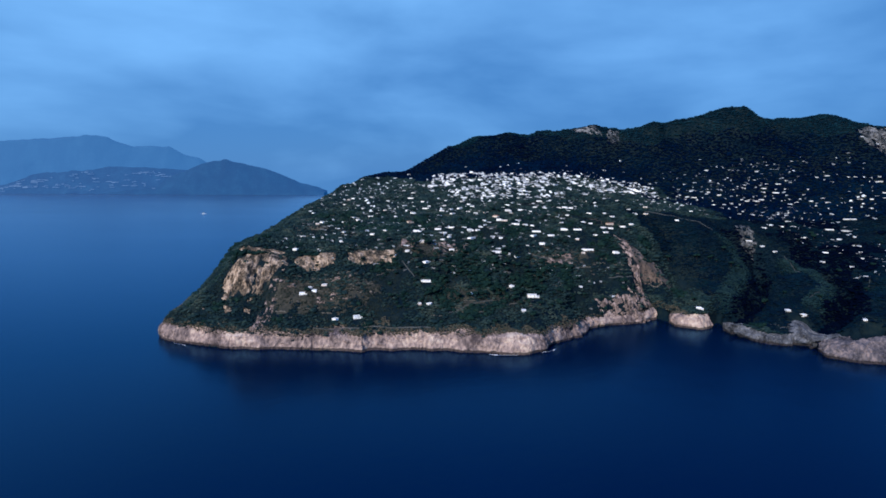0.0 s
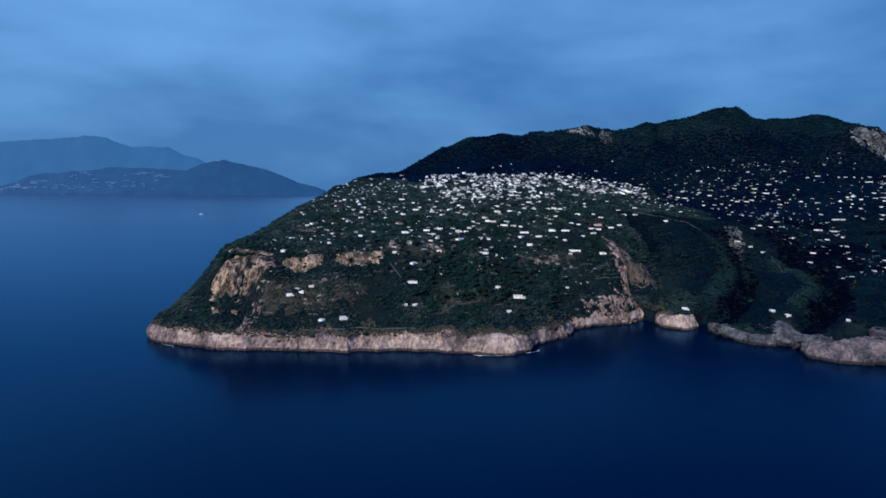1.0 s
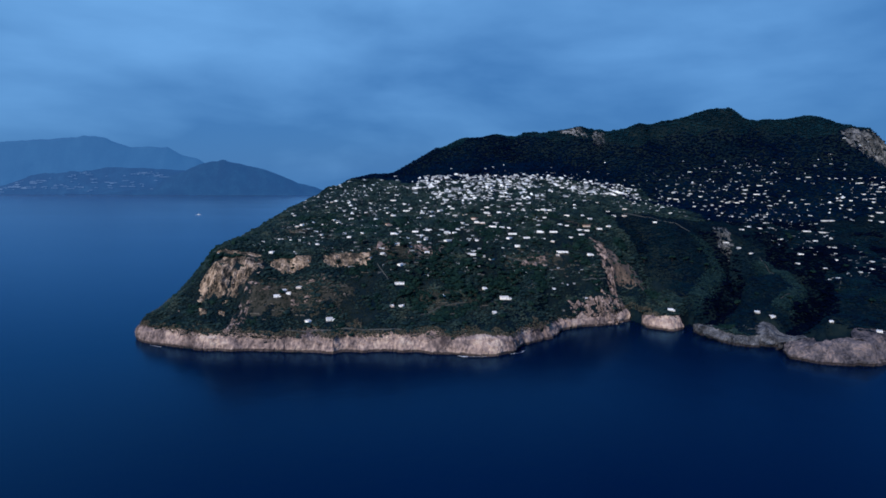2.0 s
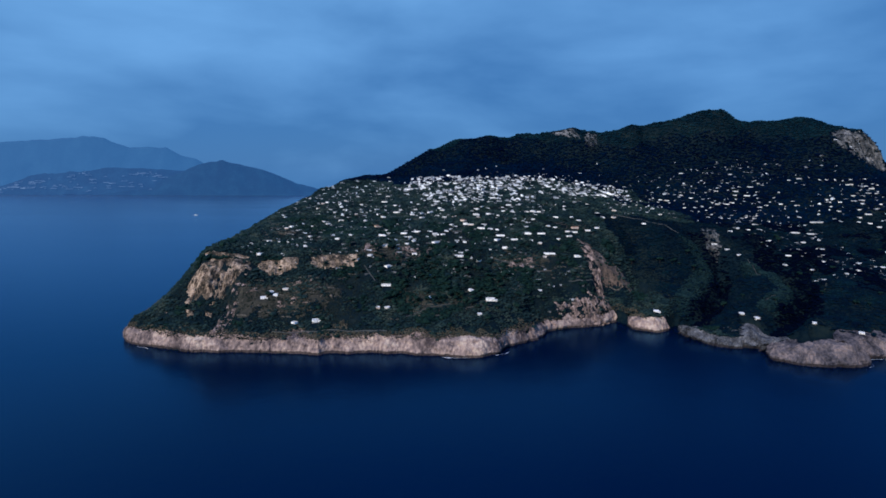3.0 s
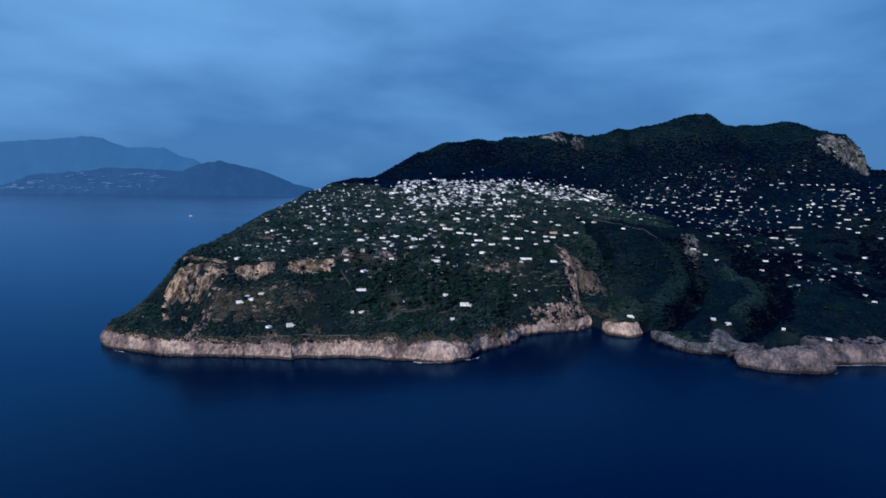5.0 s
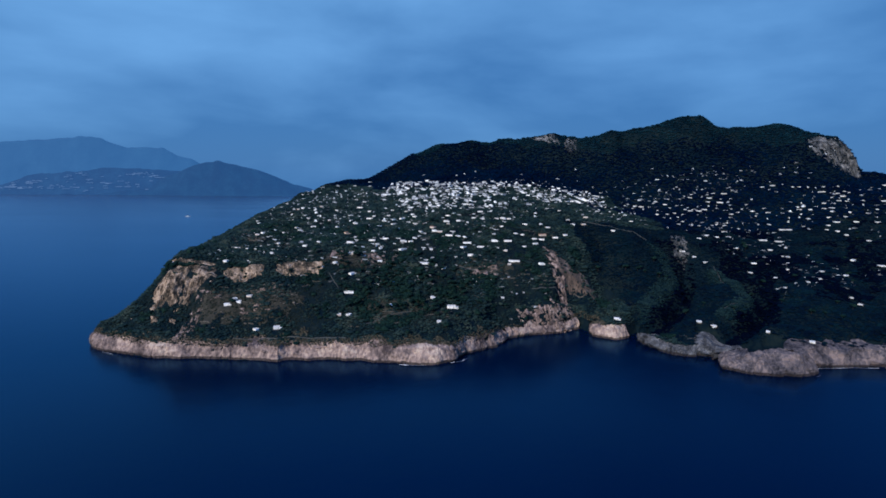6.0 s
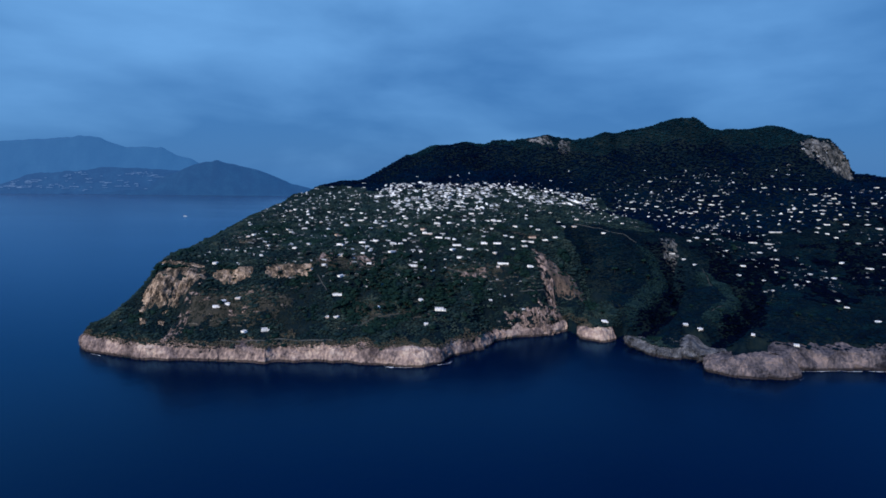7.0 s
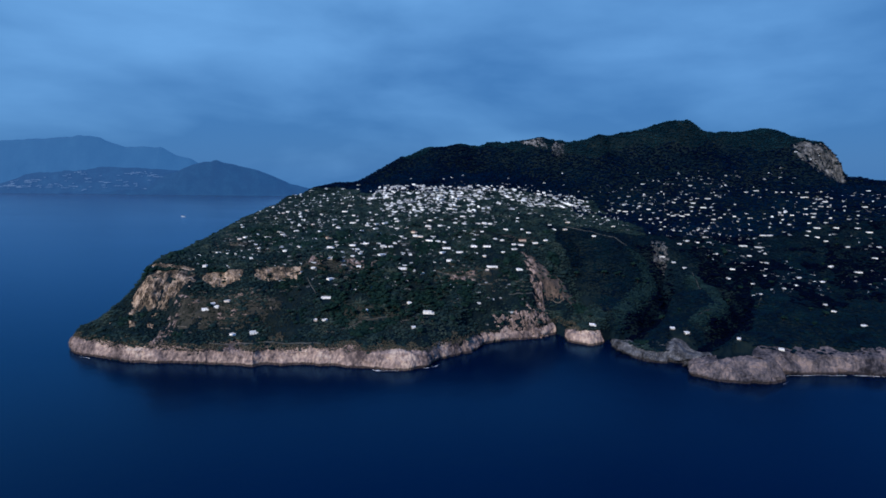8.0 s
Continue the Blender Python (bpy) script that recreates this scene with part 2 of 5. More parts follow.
shade = n.new("ShaderNodeValToRGB")
shade.color_ramp.elements[0].position, shade.color_ramp.elements[1].position = 0.3, 0.7
shade.color_ramp.elements[0].color, shade.color_ramp.elements[1].color = (0.0, 0.0022, 0.016, 1), (0.0, 0.0035, 0.022, 1)
l.new(drift.outputs["Fac"], shade.inputs["Fac"])
l.new(shade.outputs[0], deep_water.inputs["Color"])
height_mix = None
for size, depth in ((34.0, 1.0), (7.0, 0.45)):
    swell = n.new("ShaderNodeTexNoise")
    swell.inputs["Scale"].default_value, swell.inputs["Detail"].default_value = 1 / size, 5.0
    l.new(place.outputs["Position"], swell.inputs["Vector"])
    ripple = n.new("ShaderNodeBump")
    ripple.inputs["Strength"].default_value, ripple.inputs["Distance"].default_value = 0.28, depth
    l.new(swell.outputs["Fac"], ripple.inputs["Height"])
    if height_mix:
        l.new(height_mix.outputs[0], ripple.inputs["Normal"])
    height_mix = ripple
l.new(height_mix.outputs[0], mirror.inputs["Normal"])
# Mirror tint pales at grazing angles, painting far-off haze into the reflection.
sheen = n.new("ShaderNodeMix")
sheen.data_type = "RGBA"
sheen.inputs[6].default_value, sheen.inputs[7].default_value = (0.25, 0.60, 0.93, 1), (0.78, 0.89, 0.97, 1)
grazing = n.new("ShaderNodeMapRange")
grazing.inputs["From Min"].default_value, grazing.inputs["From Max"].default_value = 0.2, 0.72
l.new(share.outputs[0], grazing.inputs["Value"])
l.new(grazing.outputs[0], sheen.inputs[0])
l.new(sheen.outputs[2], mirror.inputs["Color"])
lanes, lane_map, lane_rough = n.new("ShaderNodeTexNoise"), n.new("ShaderNodeMapping"), n.new("ShaderNodeMapRange")
lane_map.inputs["Scale"].default_value = (0.0009, 0.0055, 1.0)
lanes.inputs["Scale"].default_value, lanes.inputs["Detail"].default_value = 1.0, 5.0
l.new(place.outputs["Position"], lane_map.inputs["Vector"])
l.new(lane_map.outputs[0], lanes.inputs["Vector"])
lane_rough.inputs["From Min"].default_value, lane_rough.inputs["From Max"].default_value = 0.3, 0.7
lane_rough.inputs["To Min"].default_value, lane_rough.inputs["To Max"].default_value = 0.205, 0.232
l.new(lanes.outputs["Fac"], lane_rough.inputs["Value"])
l.new(lane_rough.outputs[0], mirror.inputs["Roughness"])


# ---- building blocks ----
def mesh_of(name, verts, faces, material, smooth=False):
    me = bpy.data.meshes.new(name)
    verts, faces = np.asarray(verts, np.float32), np.asarray(faces, np.int32)
    me.vertices.add(len(verts))
    me.vertices.foreach_set("co", verts.ravel())
    k = faces.shape[1]
    me.loops.add(faces.size)
    me.loops.foreach_set("vertex_index", faces.ravel())
    me.polygons.add(len(faces))
    me.polygons.foreach_set("loop_start", np.arange(0, faces.size, k, dtype=np.int32))
    me.polygons.foreach_set("use_smooth", np.full(len(faces), smooth))
    me.update(calc_edges=True)
    me.materials.append(material)
    return me


def part(name, bm, material, parent, label=""):
    me = bpy.data.meshes.new(name)
    bm.to_mesh(me)
    bm.free()
    me.materials.append(material)
    ob = new(name, me)
    ob.parent = parent
    return tagged(ob, label)


def sheet(nu, nv):
    i = np.arange(nu * nv).reshape(nu, nv)
    return np.stack([i[:-1, :-1], i[1:, :-1], i[1:, 1:], i[:-1, 1:]], -1).reshape(-1, 4)


def box(bm, x0, x1, y0, y1, z0, z1, bevel=0.0):
    made = bmesh.ops.create_cube(bm, size=1.0, matrix=Matrix.LocRotScale(((x0 + x1) / 2, (y0 + y1) / 2, (z0 + z1) / 2), None, (x1 - x0, y1 - y0, z1 - z0)))
    if bevel:
        edges = {e for v in made["verts"] for e in v.link_edges}
        bmesh.ops.bevel(bm, geom=list(edges), offset=bevel, segments=1, affect="EDGES")
    return bm


# ---- land ----
# Land form: heights of the island in plan, from its shore, crests, cliffs, terraces and ravines.
SHORE_FRONT = [(-322, 682), (-322, 662), (-318, 649), (-303, 637), (-282, 626), (-242, 607), (-214, 601), (-181, 598), (-148, 596), (-114, 591),
               (-82, 589), (-66, 583), (-58, 592), (-37, 590), (-5, 593), (27, 591), (38, 583), (66, 581), (92, 579), (117, 581),
               (136, 589), (157, 615), (192, 640), (208, 671), (248, 692), (289, 700), (320, 723), (327, 703), (326, 683), (354, 668),
               (376, 680), (393, 698), (382, 668), (380, 652), (397, 622), (416, 605), (450, 602), (446, 586), (436, 562), (459, 546)]
SHORE_EAST = [(485, 538), (514, 535), (534, 546), (543, 564), (577, 566), (624, 566), (666, 562), (730, 568), (800, 588), (900, 610),
              (1020, 630), (1150, 680), (1300, 780), (1420, 950), (1430, 1200), (1330, 1420)]
SHORE_BACK = [(1150, 1560), (900, 1640), (600, 1660), (300, 1660), (60, 1620), (-120, 1540), (-240, 1420), (-290, 1280), (-315, 1130),
              (-345, 1000), (-350, 900), (-342, 820), (-338, 755), (-332, 708)]
WEST_CREST = [(-299, 662, 34), (-277, 668, 46), (-248, 680, 69), (-240, 692, 83), (-236, 704, 97), (-237, 722, 103), (-226, 770, 109), (-226, 850, 113),
              (-219, 950, 128), (-210, 1030, 139), (-194, 1100, 150), (-179, 1200, 168), (-149, 1300, 181), (-99, 1360, 195), (-19, 1430, 211)]
MOUNTAIN_CREST = [(10, 1440, 228), (54, 1441, 255), (128, 1445, 287), (217, 1440, 298), (302, 1420, 303), (354, 1390, 302), (410, 1355, 313),
                  (442, 1345, 302), (483, 1340, 297), (517, 1338, 300), (564, 1336, 317), (605, 1336, 322), (647, 1336, 331), (688, 1336, 345),
                  (729, 1337, 356), (778, 1337, 358), (801, 1330, 335), (861, 1320, 331), (931, 1300, 335), (973, 1285, 325), (984, 1250, 313),
                  (1007, 1212, 302), (1014, 1205, 304), (1029, 1198, 289), (1042, 1192, 272), (1053, 1186, 255), (1092, 1160, 217), (1131, 1150, 215)]
MOUNTAIN_FOOT = [(440, 1250, 214), (690, 1201, 228), (583, 1321, 270), (830, 1261, 270), (954, 1166, 268), (810, 1103, 196), (832, 1087, 193),
                 (897, 1043, 179), (954, 1002, 180), (930, 1110, 205), (1000, 1130, 208), (1060, 1130, 205), (1250, 1130, 190)]
MOUNTAIN_END = [(1067, 1182, 220), (1088, 1210, 220), (1119, 1250, 220), (1085, 1175, 220), (1104, 1200, 220), (1128, 1230, 220), (1162, 1300, 215),
                (1154, 1220, 215), (1033, 1165, 219), (1050, 1170, 214), (1030, 1290, 240), (1060, 1380, 190), (1010, 1250, 305)]
PLATEAU = [(138, 1119, 188), (340, 1083, 173), (22, 1089, 161), (580, 1080, 157), (508, 1086, 143), (-52, 992, 141), (58, 894, 130),
           (592, 963, 126), (757, 995, 145), (854, 950, 148), (238, 814, 121), (322, 853, 116), (171, 780, 108), (236, 757, 92), (531, 874, 100),
           (-115, 874, 120), (-158, 763, 107), (100, 742, 90), (833, 841, 98), (655, 827, 82), (802, 836, 82), (665, 824, 76)]
SADDLE = [(-60, 1230, 176), (0, 1260, 183), (20, 1340, 198), (70, 1300, 212), (75, 1375, 235), (150, 1290, 222), (150, 1380, 262), (250, 1300, 225),
          (250, 1380, 270), (340, 1300, 238), (340, 1190, 203), (240, 1190, 205), (140, 1190, 198), (40, 1180, 182), (-80, 1150, 165), (-100, 1250, 174), (-130, 1170, 160), (-60, 1330, 190)]
CLIFF_BAND = [(-232, 690, 90), (-210, 692, 93), (-182, 694, 93), (-160, 698, 93), (-121, 700, 94), (-93, 703, 93), (-39, 711, 94), (-24, 714, 95),
              (-244, 656, 47), (-224, 654, 51), (-199, 655, 54), (-222, 663, 72), (-176, 674, 84), (-157, 688, 80), (-124, 688, 81), (-85, 695, 81), (-42, 703, 83)]
LOWER_SLOPE = [(135, 670, 44), (3, 675, 63), (-143, 649, 52), (-239, 664, 44), (-285, 669, 18), (-179, 638, 36), (-107, 622, 26), (-55, 636, 36),
               (-87, 659, 67), (-32, 664, 58), (40, 655, 45), (52, 661, 52), (82, 602, 30), (144, 619, 26), (201, 738, 78), (233, 690, 33)]
RAVINE_WEST = [(287, 715, 35), (290, 769, 93), (327, 755, 59), (299, 706, 17), (271, 724, 60), (397, 810, 69), (371, 755, 37), (354, 687, 22),
               (442, 767, 50), (438, 850, 99), (357, 690, 24), (424, 707, 32)]
RAVINE_EAST = [(496, 827, 57), (522, 842, 65), (502, 754, 54), (546, 735, 49), (473, 637, 20), (529, 623, 32), (456, 656, 29),
               (585, 655, 37), (659, 725, 52), (724, 698, 51), (659, 771, 67), (590, 630, 30), (700, 620, 36), (820, 660, 48)]
# The brows of the spurs, which fall off sharply on their eastern side, and the floors of the ravines below them.
BROWS = [(479, 865, 98), (495, 862, 82), (496, 812, 50), (457, 766, 42), (427, 729, 34), (401, 698, 27), (561, 816, 66), (567, 766, 61),
         (563, 723, 47), (528, 688, 41), (505, 673, 33), (608, 720, 57), (576, 670, 43)]
FLOORS = [(403, 676, 4), (422, 690, 8), (448, 716, 13), (478, 752, 20), (508, 789, 26), (519, 822, 34), (500, 640, 8), (524, 660, 13), (556, 690, 20), (588, 728, 28), (594, 770, 40), (596, 815, 55)]
BACK_SLOPE = [(-284, 690, 34), (-268, 696, 50), (-266, 722, 64), (-286, 716, 42), (-288, 742, 48), (-302, 742, 35), (-318, 740, 21), (-288, 800, 72), (-302, 805, 54), (-252, 856, 97), (-272, 850, 90), (-288, 852, 84), (-300, 852, 76), (-309, 852, 58), (-320, 860, 42), (-320, 950, 46), (-305, 1050, 56), (-280, 1200, 60), (-230, 1400, 80), (0, 1560, 90), (300, 1580, 120), (600, 1560, 140),
              (850, 1530, 130), (1050, 1450, 130), (1250, 1350, 110), (1350, 1000, 110), (1150, 820, 90), (1000, 720, 60), (1000, 850, 110),
              (-60, 1470, 150), (20, 1500, 170), (80, 1500, 195), (140, 1500, 220), (230, 1500, 235), (-160, 1380, 150), (330, 1480, 240), (760, 1400, 290), (660, 1390, 280)]


RAVINES = [([(392, 672), (422, 690), (448, 716), (478, 752), (508, 789), (520, 825), (530, 870)], 16, 10), ([(452, 602), (500, 640), (524, 660), (556, 690), (588, 728), (596, 790)], 14, 12),
           ([(338, 716), (362, 765), (380, 830), (390, 880)], 10, 16), ([(640, 600), (690, 660), (740, 740), (770, 800)], 9, 18), ([(1010, 640), (960, 760), (930, 860)], 10, 22)]


def lattice(ix, iy, seed):
    n = (ix * 374761393 + iy * 668265263 + seed * 1274126177) & 0xFFFFFFFF
    n = ((n ^ (n >> 13)) * 1274126177) & 0xFFFFFFFF
    return ((n ^ (n >> 16)) & 0xFFFF) / 65535.0


def grain(x, y, seed=0):
    """Smooth random values between 0 and 1, one cell a unit."""
    fx, fy = np.floor(x), np.floor(y)
    ix, iy = fx.astype(np.int64), fy.astype(np.int64)
    u, v = x - fx, y - fy
    u, v = u * u * (3 - 2 * u), v * v * (3 - 2 * v)
    low = lattice(ix, iy, seed) * (1 - u) + lattice(ix + 1, iy, seed) * u
    high = lattice(ix, iy + 1, seed) * (1 - u) + lattice(ix + 1, iy + 1, seed) * u
    return low * (1 - v) + high * v


def fractal(x, y, size, octaves=4, seed=0):
    """Layered random values, about -1 to 1, the largest forms of that size in metres."""
    x, y = np.asarray(x, float), np.asarray(y, float)
    total, weight, norm = 0.0, 1.0, 0.0
    for k in range(octaves):
        total = total + weight * (grain(x / size + 17.3 * k, y / size - 9.1 * k, seed + k) * 2 - 1)
        norm, weight, size = norm + weight, weight * 0.5, size * 0.5
    return total / norm * 1.6


def ridged(x, y, octaves=4, seed=0):
    """Sharp-crested random values between about 0 and 1, the largest one unit across."""
    x, y = np.asarray(x, float), np.asarray(y, float)
    total, weight, norm, k = 0.0, 1.0, 0.0, 1.0
    for o in range(octaves):
        v = 1 - np.abs(grain(x * k + 5.1 * o, y * k - 3.7 * o, seed + o) * 2 - 1)
        total, norm, weight, k = total + weight * v * v, norm + weight, weight * 0.55, k * 2.1
    return total / norm


SHORE = np.array(SHORE_FRONT + SHORE_EAST + SHORE_BACK, float)
FORM = np.array(WEST_CREST + MOUNTAIN_CREST + MOUNTAIN_END + MOUNTAIN_FOOT + PLATEAU + SADDLE + CLIFF_BAND + LOWER_SLOPE + RAVINE_WEST + RAVINE_EAST + BROWS + FLOORS + BACK_SLOPE
                + [(x, y, 14) for x, y in SHORE_BACK] + [(x, y, 16) for x, y in SHORE_FRONT[::3]] + [(x, y, 18) for x, y in SHORE_EAST[::2]], float)


def bend(d2):
    return np.sqrt(d2 + 10.0 ** 2)


def spread():
    n = len(FORM)
    d2 = ((FORM[:, None, :2] - FORM[None, :, :2]) ** 2).sum(2)
    a = np.zeros((n + 3, n + 3))
    a[:n, :n] = bend(d2) - 2.0 * np.eye(n)
    a[:n, n], a[:n, n + 1:] = 1, FORM[:, :2] / 1000
    a[n:, :n] = a[:n, n:].T
    return np.linalg.solve(a, np.concatenate([FORM[:, 2], np.zeros(3)]))


WEIGHTS = spread()
PADS = []  # levelled ground under the houses: x, y, width, height


def inland(x, y):
    """Metres from the shore, negative at sea."""
    best, inside = np.full(x.shape, 1e9), np.zeros(x.shape, bool)
    for (ax, ay), (bx, by) in zip(SHORE, np.roll(SHORE, -1, 0)):
        ex, ey = bx - ax, by - ay
        t = np.clip(((x - ax) * ex + (y - ay) * ey) / (ex * ex + ey * ey), 0, 1)
        best = np.minimum(best, (x - ax - t * ex) ** 2 + (y - ay - t * ey) ** 2)
        if ay != by:
            inside ^= ((ay > y) != (by > y)) & (x < (bx - ax) * (y - ay) / (by - ay) + ax)
    return np.where(inside, 1, -1) * np.sqrt(best)


def height(x, y, rough=1.0):
    x, y = np.atleast_1d(np.asarray(x, float)), np.atleast_1d(np.asarray(y, float))
    shape = x.shape
    x, y = x.ravel(), y.ravel()
    z = np.empty(len(x))
    for k in range(0, len(x), 20000):
        c = slice(k, k + 20000)
        d2 = (x[c, None] - FORM[None, :, 0]) ** 2 + (y[c, None] - FORM[None, :, 1]) ** 2
        z[c] = bend(d2) @ WEIGHTS[:-3] + WEIGHTS[-3] + (x[c] * WEIGHTS[-2] + y[c] * WEIGHTS[-1]) / 1000
    s = inland(x, y)
    for line, deep, wide in RAVINES:
        near = np.full(len(x), 1e9)
        for (ax, ay), (bx, by) in zip(line, line[1:]):
            ex, ey = bx - ax, by - ay
            t = np.clip(((x - ax) * ex + (y - ay) * ey) / (ex * ex + ey * ey), 0, 1)
            near = np.minimum(near, np.hypot(x - ax - t * ex, y - ay - t * ey))
        z = z - deep * np.exp(-(near / wide) ** 2)
    z = np.maximum(z, np.minimum(s * 0.25, 6))
    z = z + rough * (1.8 * fractal(x, y, 45, 3, 3) + 1.0 * fractal(x, y, 12, 3, 8))
    step = 22 * (1 - np.exp(-np.maximum(s, 0) / 6.5)) + 0.4 * s + 2.5 * np.maximum(s - 22, 0)
    step = step * (1 + 0.35 * np.exp(-((x - 262) ** 2 + (y - 706) ** 2) / 55 ** 2)) * (1 + 0.18 * fractal(x, y, 30, 2, 21))
    step = step * (1 - 0.3 * np.exp(-(((x - 492) / 62) ** 4 + ((y - 560) / 34) ** 4)))
    z = np.minimum(z, step)
    for px, py, wide, level in PADS:
        near = (np.abs(x - px) < wide * 1.4 + 5) & (np.abs(y - py) < 14)
        if near.any():
            d = ((x[near] - px) / (wide * 0.7 + 2.5)) ** 4 + ((y[near] - py + 1.5) / 6.5) ** 4
            z[near] += (level - z[near]) * np.exp(-d)
    return np.where(s < 0, 1.2 * s, z).reshape(shape)
# Land form ends.


# Houses that stand apart: x, y and width of each.
LOWER_HOUSES = [(136, 669, 18), (3, 674, 15), (-145, 649, 11), (-131, 652, 6), (-138, 657, 6), (-120, 659, 8), (-102, 623, 8), (-77, 622, 12), (-5, 641, 6), (7, 642,
    7), (57, 657, 5), (112, 679, 8), (119, 630, 6), (3, 702, 12), (100, 740, 15), (127, 735, 7), (38, 735, 8), (-21, 714, 7), (-3, 742, 9), (27, 759, 7),
    (68, 772, 15), (230, 756, 20), (158, 780, 13), (183, 782, 13), (167, 763, 12), (269, 754, 10), (222, 749, 6), (-165, 706, 7), (-233, 700, 5), (-110,
    728, 5)]
WEST_HOUSES = [(-141, 1272, 12), (-108, 1281, 12), (-68, 1282, 11), (-37, 1329, 12), (-74, 1117, 9), (-129, 1009, 9), (-97, 1024, 8), (-94, 1110, 7), (-104, 873,
    8), (-86, 891, 10), (-125, 853, 7), (-155, 842, 7), (-71, 759, 7), (-55, 778, 8), (-41, 823, 11), (-20, 834, 14), (-10, 782, 14), (-2, 795, 8), (21,
    799, 11), (41, 807, 10), (67, 798, 12), (79, 798, 7), (47, 894, 10), (30, 915, 10), (3, 937, 14), (-18, 904, 12), (-34, 965, 9), (-25, 1026, 13)]
PLATEAU_HOUSES = [(115, 839, 11), (138, 817, 14), (151, 812, 9), (164, 791, 15), (61, 924, 14), (84, 885, 9), (83, 846, 7), (135, 883, 13), (25, 879, 9), (100, 883,
    9), (195, 889, 10), (231, 895, 12), (241, 894, 8), (265, 872, 11), (223, 847, 7), (195, 849, 5), (303, 874, 8), (287, 837, 13), (281, 818, 12), (308,
    840, 11), (329, 860, 9), (268, 797, 10), (226, 797, 14), (205, 796, 12), (421, 899, 8), (389, 955, 9), (353, 909, 9), (475, 963, 10), (531, 1022, 10),
    (207, 817, 5)]
RAVINE_HOUSES = [(532, 876, 13), (543, 856, 8), (556, 843, 7), (561, 961, 10), (572, 953, 8), (597, 954, 10), (632, 960, 8), (653, 967, 8), (607, 910, 10), (628, 911,
    10), (591, 913, 10), (571, 900, 8), (531, 939, 6), (681, 899, 22), (706, 895, 16), (675, 865, 9), (706, 873, 6), (656, 826, 9), (629, 832, 11), (616,
    818, 7), (690, 842, 7), (710, 789, 9), (361, 691, 11), (457, 657, 7), (474, 652, 5), (520, 612, 6), (555, 583, 7), (692, 703, 6), (695, 690, 6), (697,
    638, 5)]
EAST_HOUSES = [(793, 834, 18), (812, 800, 18), (857, 826, 11), (841, 865, 8), (885, 854, 13), (816, 905, 10), (822, 891, 8), (813, 925, 10), (897, 941, 12), (900,
    897, 16), (891, 911, 10), (859, 920, 12), (816, 1113, 14), (815, 1097, 21), (695, 1198, 15), (793, 1096, 12), (913, 1041, 11), (894, 1056, 11), (908,
    1022, 13), (1051, 1096, 14), (1043, 1064, 11), (952, 977, 13), (798, 955, 12), (807, 1001, 9), (725, 1009, 11), (728, 1036, 9), (642, 1030, 13), (674,
    1078, 16), (612, 1059, 10), (686, 1055, 16)]
CREST_HOUSES_A = [(10, 767, 5), (-112, 772, 5), (-81, 777, 6), (-123, 793, 6), (-6, 809, 5), (-160, 830, 7), (-144, 867, 5), (-45, 881, 7), (-114, 890, 6),
    (-172, 892, 5), (-137, 896, 6), (-182, 912, 4), (-28, 926, 6), (-66, 929, 6), (-104, 938, 4), (9, 951, 6), (-137, 959, 5), (-3, 989, 7),
    (-135, 998, 6), (-66, 1005, 7), (-106, 1059, 4), (-21, 1071, 9), (-40, 1093, 7), (-6, 1126, 7), (-66, 1159, 4), (-40, 1160, 11), (-29, 1274, 13)]
GARDEN_HOUSES_A = [(116, 738, 4), (36, 770, 5), (110, 775, 5), (220, 775, 7), (30, 783, 4), (249, 784, 7), (161, 809, 7), (84, 812, 5), (270, 815, 8), (252, 820, 4),
    (241, 821, 4), (124, 833, 9), (93, 839, 5), (113, 856, 11), (56, 863, 5), (138, 867, 5), (231, 871, 7), (171, 872, 6), (155, 882, 10), (293, 883, 4),
    (220, 891, 9), (182, 895, 8), (72, 898, 8), (139, 914, 10), (375, 916, 8), (45, 922, 12), (82, 927, 9), (149, 927, 10), (350, 928, 4),
    (196, 932, 11)]
GARDEN_HOUSES_B = [(295, 942, 5), (283, 947, 4), (35, 948, 7), (66, 965, 8), (346, 976, 4), (428, 1015, 8), (437, 1059, 6), (437, 1095, 14), (424, 1121, 10),
    (436, 1121, 7)]
VALLEY_HOUSES_A = [(626, 744, 7), (664, 752, 6), (687, 760, 6), (637, 785, 5), (745, 785, 11), (663, 800, 6), (730, 818, 6), (680, 824, 6), (684, 847, 6),
    (625, 875, 5), (804, 914, 6), (831, 929, 14), (629, 930, 7), (748, 931, 14), (736, 932, 14), (853, 938, 10), (661, 941, 5), (653, 944, 6),
    (829, 947, 9), (868, 952, 13), (643, 954, 10), (584, 958, 9), (846, 962, 15), (772, 967, 7), (798, 973, 9), (576, 976, 7), (855, 976, 13),
    (842, 978, 10), (820, 983, 8), (651, 986, 10)]
VALLEY_HOUSES_B = [(771, 988, 6), (673, 989, 7), (803, 990, 13), (721, 990, 6), (628, 992, 5), (869, 993, 11), (897, 994, 9), (749, 998, 11), (795, 998, 6),
    (857, 1000, 7), (577, 1001, 7), (886, 1002, 12), (681, 1003, 10), (696, 1008, 10), (751, 1014, 5), (679, 1019, 7), (567, 1020, 10), (710, 1022, 8),
    (884, 1022, 10), (581, 1024, 11), (629, 1024, 15), (691, 1024, 8), (855, 1025, 5), (549, 1026, 7), (614, 1028, 12), (624, 1034, 10), (457, 1036, 7),
    (929, 1037, 11), (607, 1038, 10), (657, 1044, 8)]
